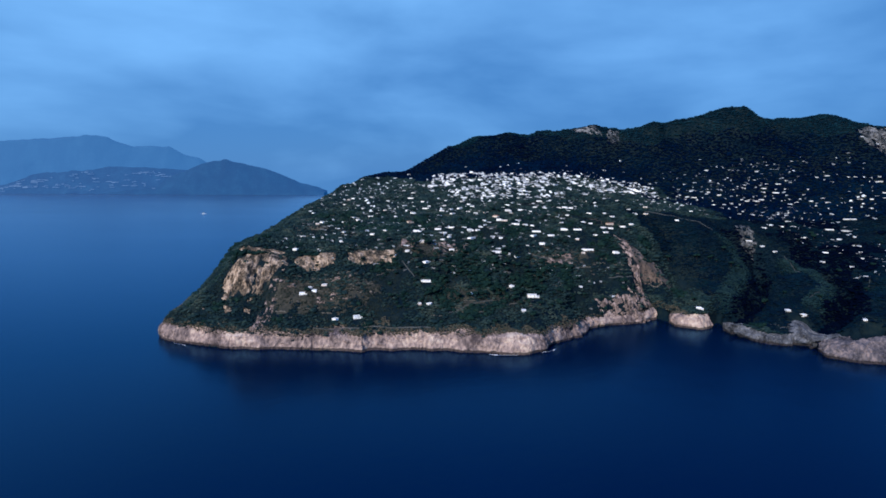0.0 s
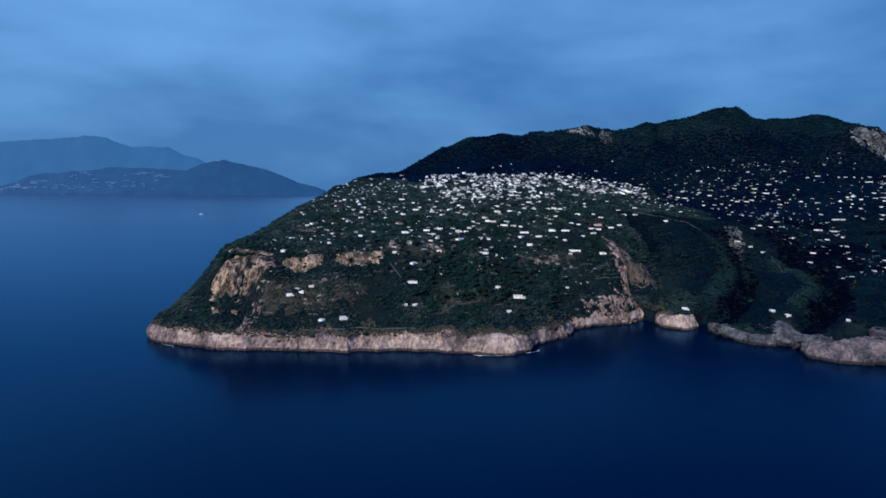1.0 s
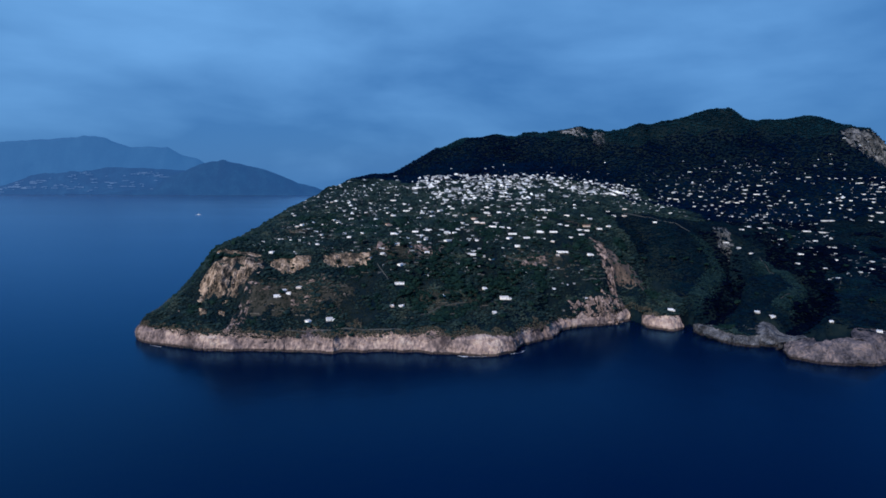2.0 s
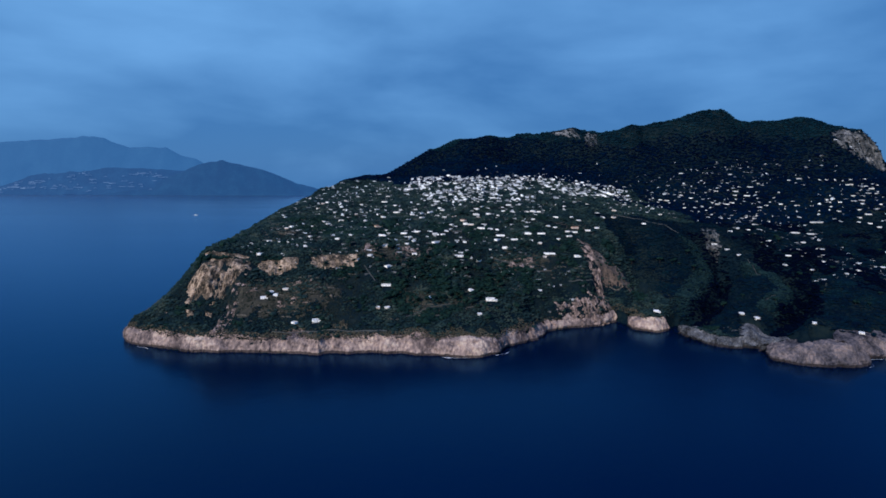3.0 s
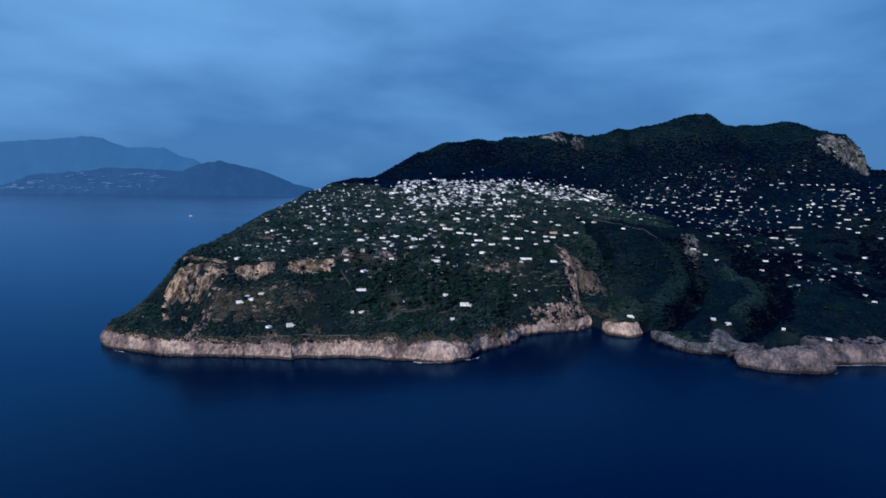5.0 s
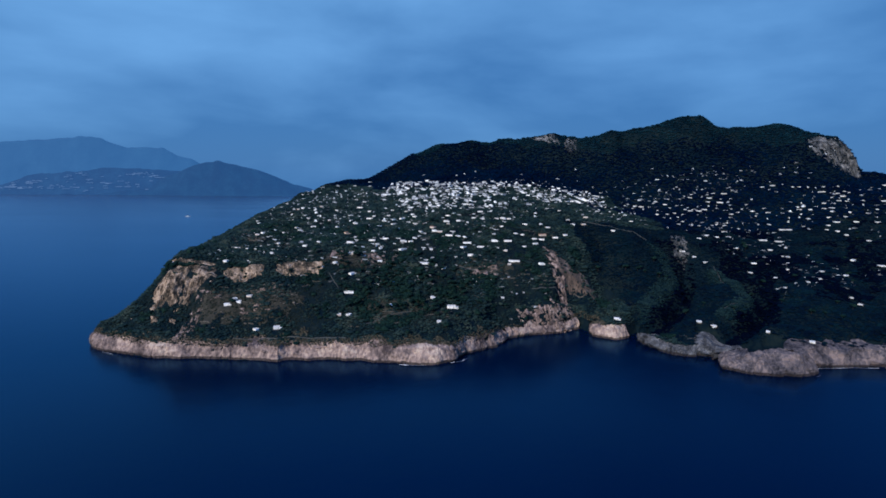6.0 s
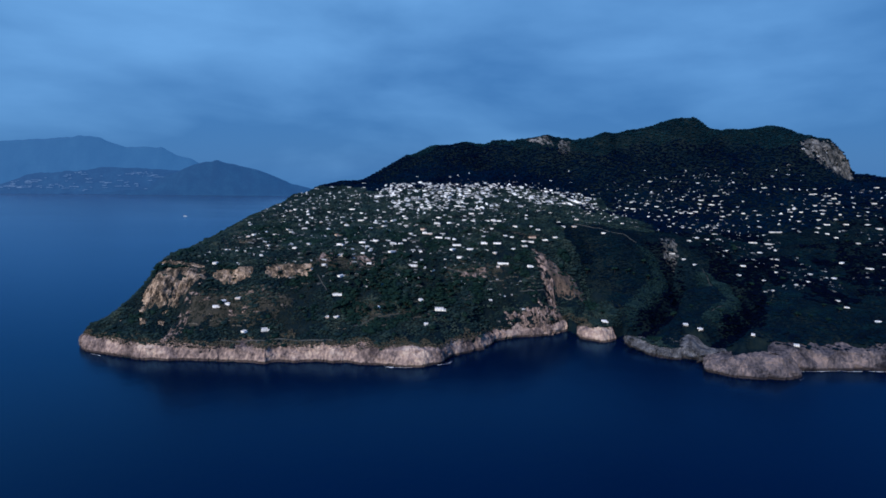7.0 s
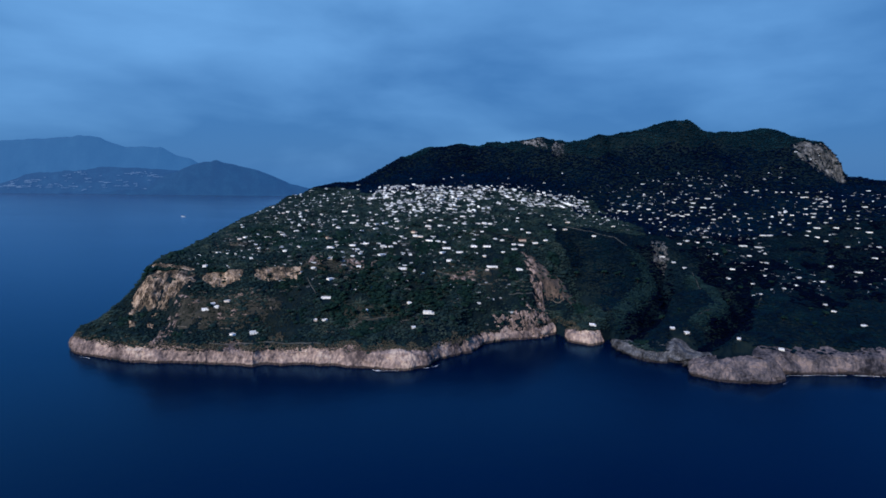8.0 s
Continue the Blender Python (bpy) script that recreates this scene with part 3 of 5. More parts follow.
VALLEY_HOUSES_C = [(930, 1047, 8), (558, 1051, 6), (584, 1054, 9), (748, 1055, 7), (884, 1055, 11), (875, 1057, 8), (627, 1060, 9), (665, 1062, 10), (713, 1065, 10),
    (583, 1073, 12), (461, 1074, 6), (552, 1074, 7), (859, 1079, 11), (909, 1079, 11), (848, 1082, 13), (941, 1082, 9), (539, 1084, 15), (523, 1084, 10),
    (640, 1087, 10), (711, 1089, 15), (571, 1094, 10), (691, 1094, 8), (733, 1097, 7), (593, 1100, 11), (561, 1101, 9), (482, 1105, 7), (519, 1105, 10),
    (727, 1106, 7), (576, 1107, 13), (719, 1108, 5)]
VALLEY_HOUSES_D = [(550, 1112, 15), (898, 1113, 10), (538, 1117, 10), (590, 1119, 6), (463, 1120, 7), (606, 1120, 8), (527, 1126, 13), (550, 1128, 10), (769, 1130, 11),
    (851, 1131, 14), (882, 1132, 15), (597, 1135, 8), (704, 1138, 11), (564, 1139, 9), (684, 1139, 5), (737, 1144, 6), (869, 1146, 6), (443, 1147, 9),
    (701, 1151, 12), (473, 1153, 13), (566, 1154, 12), (489, 1156, 8), (527, 1163, 13), (541, 1164, 7), (668, 1164, 11), (651, 1166, 12), (704, 1167, 8),
    (548, 1168, 8), (514, 1171, 9), (695, 1172, 8)]
VALLEY_HOUSES_E = [(466, 1175, 10), (607, 1175, 11), (642, 1179, 8), (632, 1181, 5), (620, 1185, 7), (535, 1188, 8)]
for spot in LOWER_HOUSES + WEST_HOUSES + PLATEAU_HOUSES + RAVINE_HOUSES + EAST_HOUSES + CREST_HOUSES_A + GARDEN_HOUSES_A + GARDEN_HOUSES_B + VALLEY_HOUSES_A + VALLEY_HOUSES_B + VALLEY_HOUSES_C + VALLEY_HOUSES_D + VALLEY_HOUSES_E:
    PADS.append((*spot, float(height(spot[0], spot[1] - 1.0, 0.3)[0])))


def ground_at(x, y):
    return float(height(x, y)[0])


# ---- sea, island, far coast ----
xs, ys = np.linspace(-9000, 9000, 61), np.linspace(-6000, 5400, 39)
gx, gy = np.meshgrid(xs, ys, indexing="ij")
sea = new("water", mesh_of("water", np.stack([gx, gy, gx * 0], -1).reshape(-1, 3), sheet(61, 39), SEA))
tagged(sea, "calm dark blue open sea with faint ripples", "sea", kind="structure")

def rim(x, y):
    """How high above the sea the bare rock of the shore reaches, in metres."""
    east = np.clip((x - 425) / 30, 0, 1)
    inlet = np.exp(-((x - 268) / 55) ** 4) * (y < 760) + np.exp(-((x - 415) / 28) ** 4)
    head = np.exp(-(((x - 482) / 44) ** 4 + ((y - 556) / 30) ** 4))
    return (14.2 + 2.8 * np.exp(-((x - 20) / 125) ** 4) + (8.5 - 3.0 * np.clip((x - 530) / 30, 0, 1)) * east + 14 * head) * (1 - 0.4 * inlet) * (1 + (0.26 - 0.08 * east) * np.maximum(fractal(x, y, 24, 3, 40), -0.35))


GRID_X = np.arange(-377, 1435, 3.2)
GRID_Y = [525.0]
while GRID_Y[-1] < 1680:
    GRID_Y.append(GRID_Y[-1] + (2.4 if GRID_Y[-1] < 860 else 4.2))
GRID_Y = np.array(GRID_Y)
gx, gy = np.meshgrid(GRID_X, GRID_Y, indexing="ij")
gz = height(gx, gy)
reach = inland(gx, gy)
gz = np.where((reach > 0) & (gy < 760), gz - 10.0 * np.clip((rim(gx, gy) + 3.5 - np.maximum(gz, reach * 0.55)) / 3, 0, 1) * np.clip(reach / 2, 0, 1), gz)
faces = sheet(len(GRID_X), len(GRID_Y))
faces = faces[gz.ravel()[faces].max(1) > -9]
ground = new("ground", mesh_of("ground", np.stack([gx, gy, gz], -1).reshape(-1, 3), faces, SOIL, True))
tagged(ground, "steep island slopes of dry soil under dark evergreen scrub", "hillside", kind="structure")


def fine_line(points, step):
    p = np.asarray(points, float)
    d = np.concatenate([[0], np.cumsum(np.hypot(*np.diff(p, axis=0).T))])
    t = np.arange(0, d[-1], step)
    return np.stack([np.interp(t, d, p[:, k]) for k in range(p.shape[1])], 1), t


def shore_rock(name, points, label, material=ROCK, broken=1.0, crown=1.0):
    """A band of broken rock from below the water up to the edge of the scrub."""
    line, along = fine_line(points, 1.0)
    smooth = np.stack([np.convolve(np.pad(line[:, k], 5, "edge"), np.ones(11) / 11, "valid") for k in range(2)], 1)
    run = np.gradient(smooth, axis=0)
    run /= np.hypot(*run.T)[:, None]
    inward = np.stack([-run[:, 1], run[:, 0]], 1)
    rows = np.concatenate([np.linspace(-2.5, 10, 26), np.linspace(10.8, 30, 16)])
    u = np.repeat(along[:, None], len(rows), 1)
    s = np.repeat(rows[None], len(along), 0)
    x = smooth[:, :1] + inward[:, :1] * s
    y = smooth[:, 1:] + inward[:, 1:] * s
    z = height(x, y)
    z = np.where(s < 0.3, (s - 0.3) * 3, np.maximum(z, np.minimum(s * 2.6, 9)))
    over = np.clip((rim(x, y) + 3 - np.maximum(z, s * 0.55)) / 4, -1, 1)
    fade = np.clip((s + 3) / 3, 0, 1) * np.maximum(over, -0.6)
    fissure = ridged((u + 0.5 * z) / 29, z / 26, 4, 51)
    ledge = ridged(u / 30, z / 4.5 + s * 0.1, 3, 57)
    block = np.floor(2.2 * fractal(u + 0.4 * z, z * 1.3, 12, 3, 63) + 0.3 * fractal(u, z, 3, 2, 64)) / 2.2 + 0.25
    bay = np.maximum(fractal(u, u * 0, 46, 3, 66), -0.5) - 0.5 * 1.3 * np.clip((ridged(u / 19, z / 70, 2, 53) - 0.70) * 4, 0, 1)
    buttress = ridged((u - 0.6 * z) / 8.5, z / 15, 3, 52)
    push = (3.6 * (0.62 - fissure) + 0.9 * (0.6 - buttress) + 1.7 * (ledge - 0.5) + 1.9 * block + 3.6 * bay) * fade * broken - 1.6 * np.exp(-(z / 2.2) ** 2)
    push = np.maximum(push, -3.0)
    x = x - inward[:, :1] * push * np.where(s < 16, 1, 0.3)
    y = y - inward[:, 1:] * push * np.where(s < 16, 1, 0.3)
    z = z + (0.6 + 1.5 * crown * (ridged(u / 7, s / 9, 4, 70) - 0.5) + (crown - 1) * 1.6 * fractal(u, s, 15, 2, 71) + 0.7 * fractal(u, s, 3, 3, 77)) * np.clip(s / 4, 0, 1) * over - 1.2 * np.clip(-over, 0, 1)
    ob = new(name, mesh_of(name, np.stack([x, y, z], -1).reshape(-1, 3), sheet(*x.shape), material))
    return tagged(ob, label, "rocks", kind="structure")


PROMONTORY, HEAD_ROCK = SHORE_FRONT[:24], SHORE_FRONT[37:] + SHORE_EAST[:4]
shore_rock("shore_rock", [(-338, 755), (-332, 708)] + PROMONTORY, "pinkish pale limestone shore cut by clefts")
shore_rock("shore_rock", SHORE_FRONT[23:27], "pale rock walls closing in a narrow inlet")
shore_rock("shore_rock", SHORE_FRONT[27:31], "low rounded pale rock at the inlet's mouth")
shore_rock("shore_rock", SHORE_FRONT[32:38], "grey broken rocks below dark scrub", GREY_SHORE, 2.4, 2.0)
shore_rock("shore_rock", HEAD_ROCK, "rounded pinkish headland rock standing in the sea", HEAD, 1.35, 1.8)
shore_rock("shore_rock", SHORE_EAST[2:12], "long grey-pink rocky shore below the slope", HEAD, 1.4, 1.8)


def crag(top, foot, label, rough=2.6, material=None, lift=1.6, step=1.1, gaps=-0.8, mottle=-0.5, fray=0.36):
    """A bare cliff face between its top edge and its foot."""
    (a, _), (b, _) = fine_line(top, 0.5), fine_line(foot, 0.5)
    nu = max(12, int(max(len(a), len(b)) * 0.5 / step))
    a, b = a[np.linspace(0, len(a) - 1, nu).astype(int)], b[np.linspace(0, len(b) - 1, nu).astype(int)]
    tall = np.abs(height(a[:, 0], a[:, 1]) - height(b[:, 0], b[:, 1])).max() + np.hypot(*(a - b).T).max()
    nv = max(10, int(tall / step))
    v = np.linspace(-0.12, 1.12, nv)[None, :, None]
    p = a[:, None] * (1 - v) + b[:, None] * v
    out = (b - a) / np.maximum(np.hypot(*(b - a).T), 0.1)[:, None]
    x, y = p[..., 0], p[..., 1]
    z = height(x, y)
    k = np.repeat(np.arange(nu)[:, None] * step, nv, 1) + 13.7 * top[0][0]
    vv = np.repeat(v[..., 0], nu, 0)
    uu = np.repeat(np.linspace(0, 1, nu)[:, None], nv, 1)
    ragged = fray * fractal(k, vv * 30, 13, 4, 91)
    fade = np.minimum(np.minimum(vv + 0.1 + ragged, 1.1 - vv + ragged) * 5, np.minimum(uu + ragged * 0.5, 1 - uu + ragged * 0.5) * 5)
    fade = np.clip(fade, -1, 1)
    fade = np.where(fractal(k, z * 1.4, 17, 3, 93) < gaps, -0.7, fade)
    fade = np.where((fractal(k, z * 1.4, 5, 3, 94) < mottle) & (fade < 2), -0.7, fade)
    ribs = 0.58 - ridged(k / 8 + z / 60, z / 55, 3, 95)
    flutes = 0.5 - ridged(k / 2.7, z / 24, 3, 96)
    steps = ridged(k / 26, z / 9, 3, 97) - 0.5
    lumps = fractal(k, z, 4.5, 4, 99)
    push = (lift + rough * 1.9 * ribs + rough * 0.5 * flutes + rough * 0.45 * steps + rough * 0.2 * lumps) * fade
    x, y = x + out[:, :1] * push, y + out[:, 1:] * push
    z = z + (0.6 * lumps + 0.8 * steps + 0.4) * fade
    ob = new("crag", mesh_of("crag", np.stack([x, y, z], -1).reshape(-1, 3), sheet(nu, nv), material))
    return tagged(ob, label, "cliff", kind="structure")


CRAGS = [
    ([(-243, 690), (-220, 693), (-191, 693), (-172, 692), (-163, 688)], [(-250, 652), (-226, 651), (-208, 649), (-193, 654), (-172, 670)],
     "tall ochre cliff above the western point", 5.2, CRAG, 0.9),
    ([(-236, 706), (-205, 704), (-176, 702)], [(-232, 699), (-205, 697), (-176, 696)], "pale bare ledge along the cliff's top", 0.8, CRAG, 0.9),
    ([(-212, 637), (-203, 636)], [(-210, 631), (-201, 631)], "small pale outcrop on the western slope", 1.6, CRAG, 0.8),
    ([(-164, 693), (-150, 701), (-112, 702)], [(-160, 684), (-142, 682), (-112, 690)], "short ochre cliff step in dark scrub", 2.4, CRAG, 0.85),
    ([(-99, 704), (-86, 713), (-64, 718), (-36, 714)], [(-95, 694), (-81, 696), (-60, 698), (-36, 702)], "broken ochre cliff step under the trees", 2.4, CRAG, 0.85),
    ([(-188, 646), (-176, 643)], [(-198, 611), (-178, 609)], "pale rock gully above the shore", 2.2, BROWN_CRAG, 0.6),
    ([(-236, 641), (-226, 640)], [(-232, 633), (-222, 633)], "small pale outcrop on the western slope", 1.8, CRAG, 0.8),
    ([(161, 740), (182, 746), (204, 750)], [(163, 727), (183, 729), (204, 734)], "low brown rock step between houses", 1.6, BROWN_CRAG, 0.55),
    ([(224, 699), (252, 711), (281, 720), (316, 725)], [(228, 688), (254, 694), (284, 699), (322, 708)], "tan broken rock and scrub above the inlet", 2.0, BROWN_CRAG, 0.7),
    ([(280, 796), (281, 770), (284, 748), (288, 728)], [(294, 786), (300, 760), (304, 740), (310, 720)], "pale broken rock spine beside the earth scar", 2.8, BROWN_CRAG, 0.8),
    ([(-186, 661), (-164, 662), (-150, 660)], [(-186, 654), (-164, 655), (-150, 654)], "thin ledges of broken stone above the terraces", 1.0, BROWN_CRAG, 0.5),
    ([(-120, 668), (-96, 670), (-70, 668)], [(-120, 662), (-96, 663), (-70, 662)], "thin ledges of broken stone on the slope", 1.0, BROWN_CRAG, 0.5),
    ([(-128, 646), (-104, 648), (-84, 647)], [(-128, 640), (-104, 641), (-84, 641)], "thin ledges of broken stone on the slope", 1.0, BROWN_CRAG, 0.5),
    ([(8, 745), (40, 752), (66, 752)], [(8, 728), (40, 732), (66, 736)], "low pinkish rock ledges between houses and trees", 1.7, BROWN_CRAG, 0.5),
    ([(-30, 742), (-10, 748)], [(-30, 722), (-8, 726)], "low pinkish rock ledges between houses and trees", 1.7, BROWN_CRAG, 0.5),
    ([(518, 898), (530, 902), (546, 900)], [(513, 866), (527, 850), (541, 852)], "grey rock slabs in the dark ravine", 3.6, GREY_CRAG, 0.55),
    ([(443, 1350), (458, 1344), (470, 1339)], [(432, 1312), (444, 1305), (462, 1305)], "grey bare rock below the mountain crest", 3.5, GREY_CRAG, 0.9),
    ([(950, 1196), (985, 1211), (1014, 1202), (1036, 1191), (1056, 1184)], [(940, 1168), (972, 1150), (1005, 1150), (1030, 1156), (1058, 1172)],
     "high grey cliff at the mountain's end", 6.0, GREY_CRAG, 0.75),
    ([(360, 1394), (398, 1368), (420, 1354)], [(368, 1362), (398, 1335), (424, 1325)], "bare grey summit rock", 2.0, GREY_CRAG, 0.9),
]
for top, foot, label, rough, material, bare in CRAGS:
    crag(top, foot, label, rough, material, step=0.95 if top[0][1] < 900 else 2.0, gaps=-0.6 if top[0][0] == 280 else -2.0 if material == CRAG else (-0.45 if rough == 6.0 else -0.8), lift=0.6 if material == BROWN_CRAG else 1.6,
         mottle=0.12 if rough == 1.0 else 0.02 if top[0][0] == 224 else -0.25 if material == BROWN_CRAG or top[0][0] == 280 else ((-0.8 if rough > 5 else -0.2) if material == GREY_CRAG else -1.25), fray=0.18 if top[0][0] in (-164, -99) else 0.32)

SCAR = surface("bare brown earth", [(0.0199, 0.0176, 0.0151), (0.0607, 0.0442, 0.0348), (0.116, 0.0817, 0.0615), (0.242, 0.182, 0.145)], 9, 0.95, 0.6, 2.0, stretch=(1, 0.35, 0.35), sharp=1.3)


def patch(name, outline_top, outline_foot, material, label, category, rise=0.6, step=2.0, cover=-0.35, wear=1.0):
    (a, _), (b, _) = fine_line(outline_top, 0.5), fine_line(outline_foot, 0.5)
    nu = max(10, int(max(len(a), len(b)) * 0.5 / step))
    a, b = a[np.linspace(0, len(a) - 1, nu).astype(int)], b[np.linspace(0, len(b) - 1, nu).astype(int)]
    nv = max(6, int(np.hypot(*(a - b).T).max() / step))
    v = np.linspace(0, 1, nv)[None, :]
    x, y = a[:, :1] * (1 - v) + b[:, :1] * v, a[:, 1:] * (1 - v) + b[:, 1:] * v
    u = np.linspace(0, 1, nu)[:, None]
    inner = np.clip(np.minimum(np.minimum(v, 1 - v), np.minimum(u, 1 - u)) * 5 + wear * (0.8 * fractal(x, y, 14, 4, 33) + 0.75 * fractal(x, y, 4, 3, 35)) + cover, -1, 1)
    z = height(x, y) + rise * inner
    ob = new(name, mesh_of(name, np.stack([x, y, z], -1).reshape(-1, 3), sheet(nu, nv), material, True))
    return tagged(ob, label, category, kind="structure")


patch("landslip", [(289, 792), (303, 790), (326, 784), (346, 772), (362, 762)], [(283, 762), (296, 755), (312, 749), (334, 746), (354, 748)], SCAR,
      "brown earth scar down the ravine's side", "landslip", 0.9, 1.0, -0.1, 0.8)
DRY = surface("dry grass and stones", [(0.00445, 0.00742, 0.00604), (0.0133, 0.0148, 0.0106), (0.0278, 0.0265, 0.0181), (0.0584, 0.0503, 0.0352)], 7, 0.95, 0.3, 1.2)
for top, foot in (([(-190, 664), (-130, 670), (-50, 664)], [(-186, 632), (-130, 626), (-50, 630)]), ([(10, 670), (60, 676), (100, 668)], [(10, 630), (60, 626), (100, 634)]),
                  ([(-40, 734), (0, 740), (48, 744)], [(-40, 708), (0, 710), (48, 716)]), ([(140, 752), (190, 760), (240, 758)], [(140, 722), (190, 722), (240, 728)])):
    patch("dry_ground", top, foot, DRY, "dry grass and stones between bushes", "ground", 0.5, 1.3, -0.45)


def ribbon(name, points, width, material, label, category, rise=0.8):
    line, along = fine_line(points, 2.0)
    run = np.gradient(line, axis=0)
    run /= np.maximum(np.hypot(*run.T), 1e-6)[:, None]
    side = np.stack([-run[:, 1], run[:, 0]], 1)
    w = width * (1 + 0.25 * fractal(along, along * 0, 7, 2, 5))[:, None, None]
    p = line[:, None] + side[:, None] * np.linspace(-0.5, 0.5, 4)[None, :, None] * w
    z = height(p[..., 0], p[..., 1]) + rise * np.array([-0.3, 1, 1, -0.3])[None]
    ob = new(name, mesh_of(name, np.concatenate([p, z[..., None]], -1).reshape(-1, 3), sheet(len(line), 4), material))
    return tagged(ob, label, category, kind="structure")


TRACKS = [
    ([(-27, 700), (-17, 686), (-9, 676)], 1.0, "straight pale stepped path down to a white house"),
    ([(-125, 609), (-85, 610), (-58, 609), (-24, 607), (10, 607)], 1.2, "pale track along the top of the rocks"),
    ([(564, 832), (559, 802), (549, 770)], 1.0, "narrow pale track on the spur"),
    ([(377, 927), (424, 915), (459, 897), (472, 878)], 1.1, "faint track along the ravine's rim"),
    ([(599, 706), (616, 725), (627, 749)], 1.0, "narrow pale track between bushes"),
    ([(30, 628), (60, 640), (85, 646)], 1.0, "pale path on the lower slope"),
    ([(505, 686), (520, 694), (532, 701)], 1.0, "short pale track on the spur"),
    ([(150, 742), (178, 735), (208, 742)], 1.4, "pale terrace track beside the houses"),
    ([(250, 722), (272, 724), (292, 734)], 0.8, "thin pale path across the rock spine"),
]
for points, width, label in TRACKS:
    ribbon("footpath", points, width, TRACK, label, "path")


def far_range(name, profile, y_front, y_crest, y_back, material, label, seed):
    profile = np.asarray(profile, float)
    x = np.arange(profile[0, 0], profile[-1, 0], 18.0)
    top = np.interp(x, profile[:, 0], profile[:, 1])
    rows = np.concatenate([np.linspace(0, 1, 26), [1.25, 1.6, 2.0]])
    depth = np.where(rows <= 1, y_front + (y_crest - y_front) * rows, y_crest + (y_back - y_crest) * (rows - 1))
    share = np.where(rows <= 1, rows ** 0.8, 2 - rows)
    xx, yy = np.repeat(x[:, None], len(rows), 1), np.repeat(depth[None], len(x), 0)
    wob = fractal(xx, yy * 2, 260, 5, seed)
    yy = yy + 26 * wob * np.sin(np.clip(share, 0, 1) * math.pi)
    zz = np.maximum(top[:, None], 0) * share[None] + wob * 42 * np.sin(np.clip(share, 0, 1) * math.pi)[None] + 5 * fractal(xx, yy, 60, 3, seed + 9) * share[None] - 1
    ob = new(name, mesh_of(name, np.stack([xx, yy, zz], -1).reshape(-1, 3), sheet(len(x), len(rows)), material, True))
    return tagged(ob, label, "far coast", kind="structure"), (xx, yy, zz)


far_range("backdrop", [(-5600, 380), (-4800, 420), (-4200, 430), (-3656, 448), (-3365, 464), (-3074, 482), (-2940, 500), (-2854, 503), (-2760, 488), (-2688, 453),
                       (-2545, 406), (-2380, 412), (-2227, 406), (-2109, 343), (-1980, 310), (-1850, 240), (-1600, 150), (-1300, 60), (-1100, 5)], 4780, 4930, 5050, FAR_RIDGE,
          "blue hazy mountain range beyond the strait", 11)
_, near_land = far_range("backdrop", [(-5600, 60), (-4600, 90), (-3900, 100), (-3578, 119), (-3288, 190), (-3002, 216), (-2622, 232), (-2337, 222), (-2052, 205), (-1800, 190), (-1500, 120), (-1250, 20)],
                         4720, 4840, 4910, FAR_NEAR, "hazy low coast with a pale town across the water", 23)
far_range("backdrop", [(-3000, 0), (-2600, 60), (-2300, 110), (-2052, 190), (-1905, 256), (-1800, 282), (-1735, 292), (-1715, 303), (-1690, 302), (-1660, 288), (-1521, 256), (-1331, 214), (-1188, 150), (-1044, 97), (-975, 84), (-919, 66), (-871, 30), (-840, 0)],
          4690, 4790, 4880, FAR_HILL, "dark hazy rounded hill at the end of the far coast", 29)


# ---- houses ----
def opening(name, x, z, w, h, front, parent, material, label=""):
    """A pane or door leaf between its jambs; a window has a stone sill under it."""
    bm = bmesh.new()
    box(bm, x - w / 2, x + w / 2, front - 0.05, front + 0.12, z, z + h)
    for side in (-1, 1):
        box(bm, x + side * (w / 2 + 0.06) - 0.06, x + side * (w / 2 + 0.06) + 0.06, front - 0.1, front + 0.1, z - 0.06, z + h + 0.06)
    ob = part(name, bm, material, parent, label)
    if name == "window":
        bm = bmesh.new()
        box(bm, x - w / 2 - 0.15, x + w / 2 + 0.15, front - 0.2, front + 0.1, z - 0.2, z - 0.07)
        part("sill", bm, ROOFING, ob)
    return ob


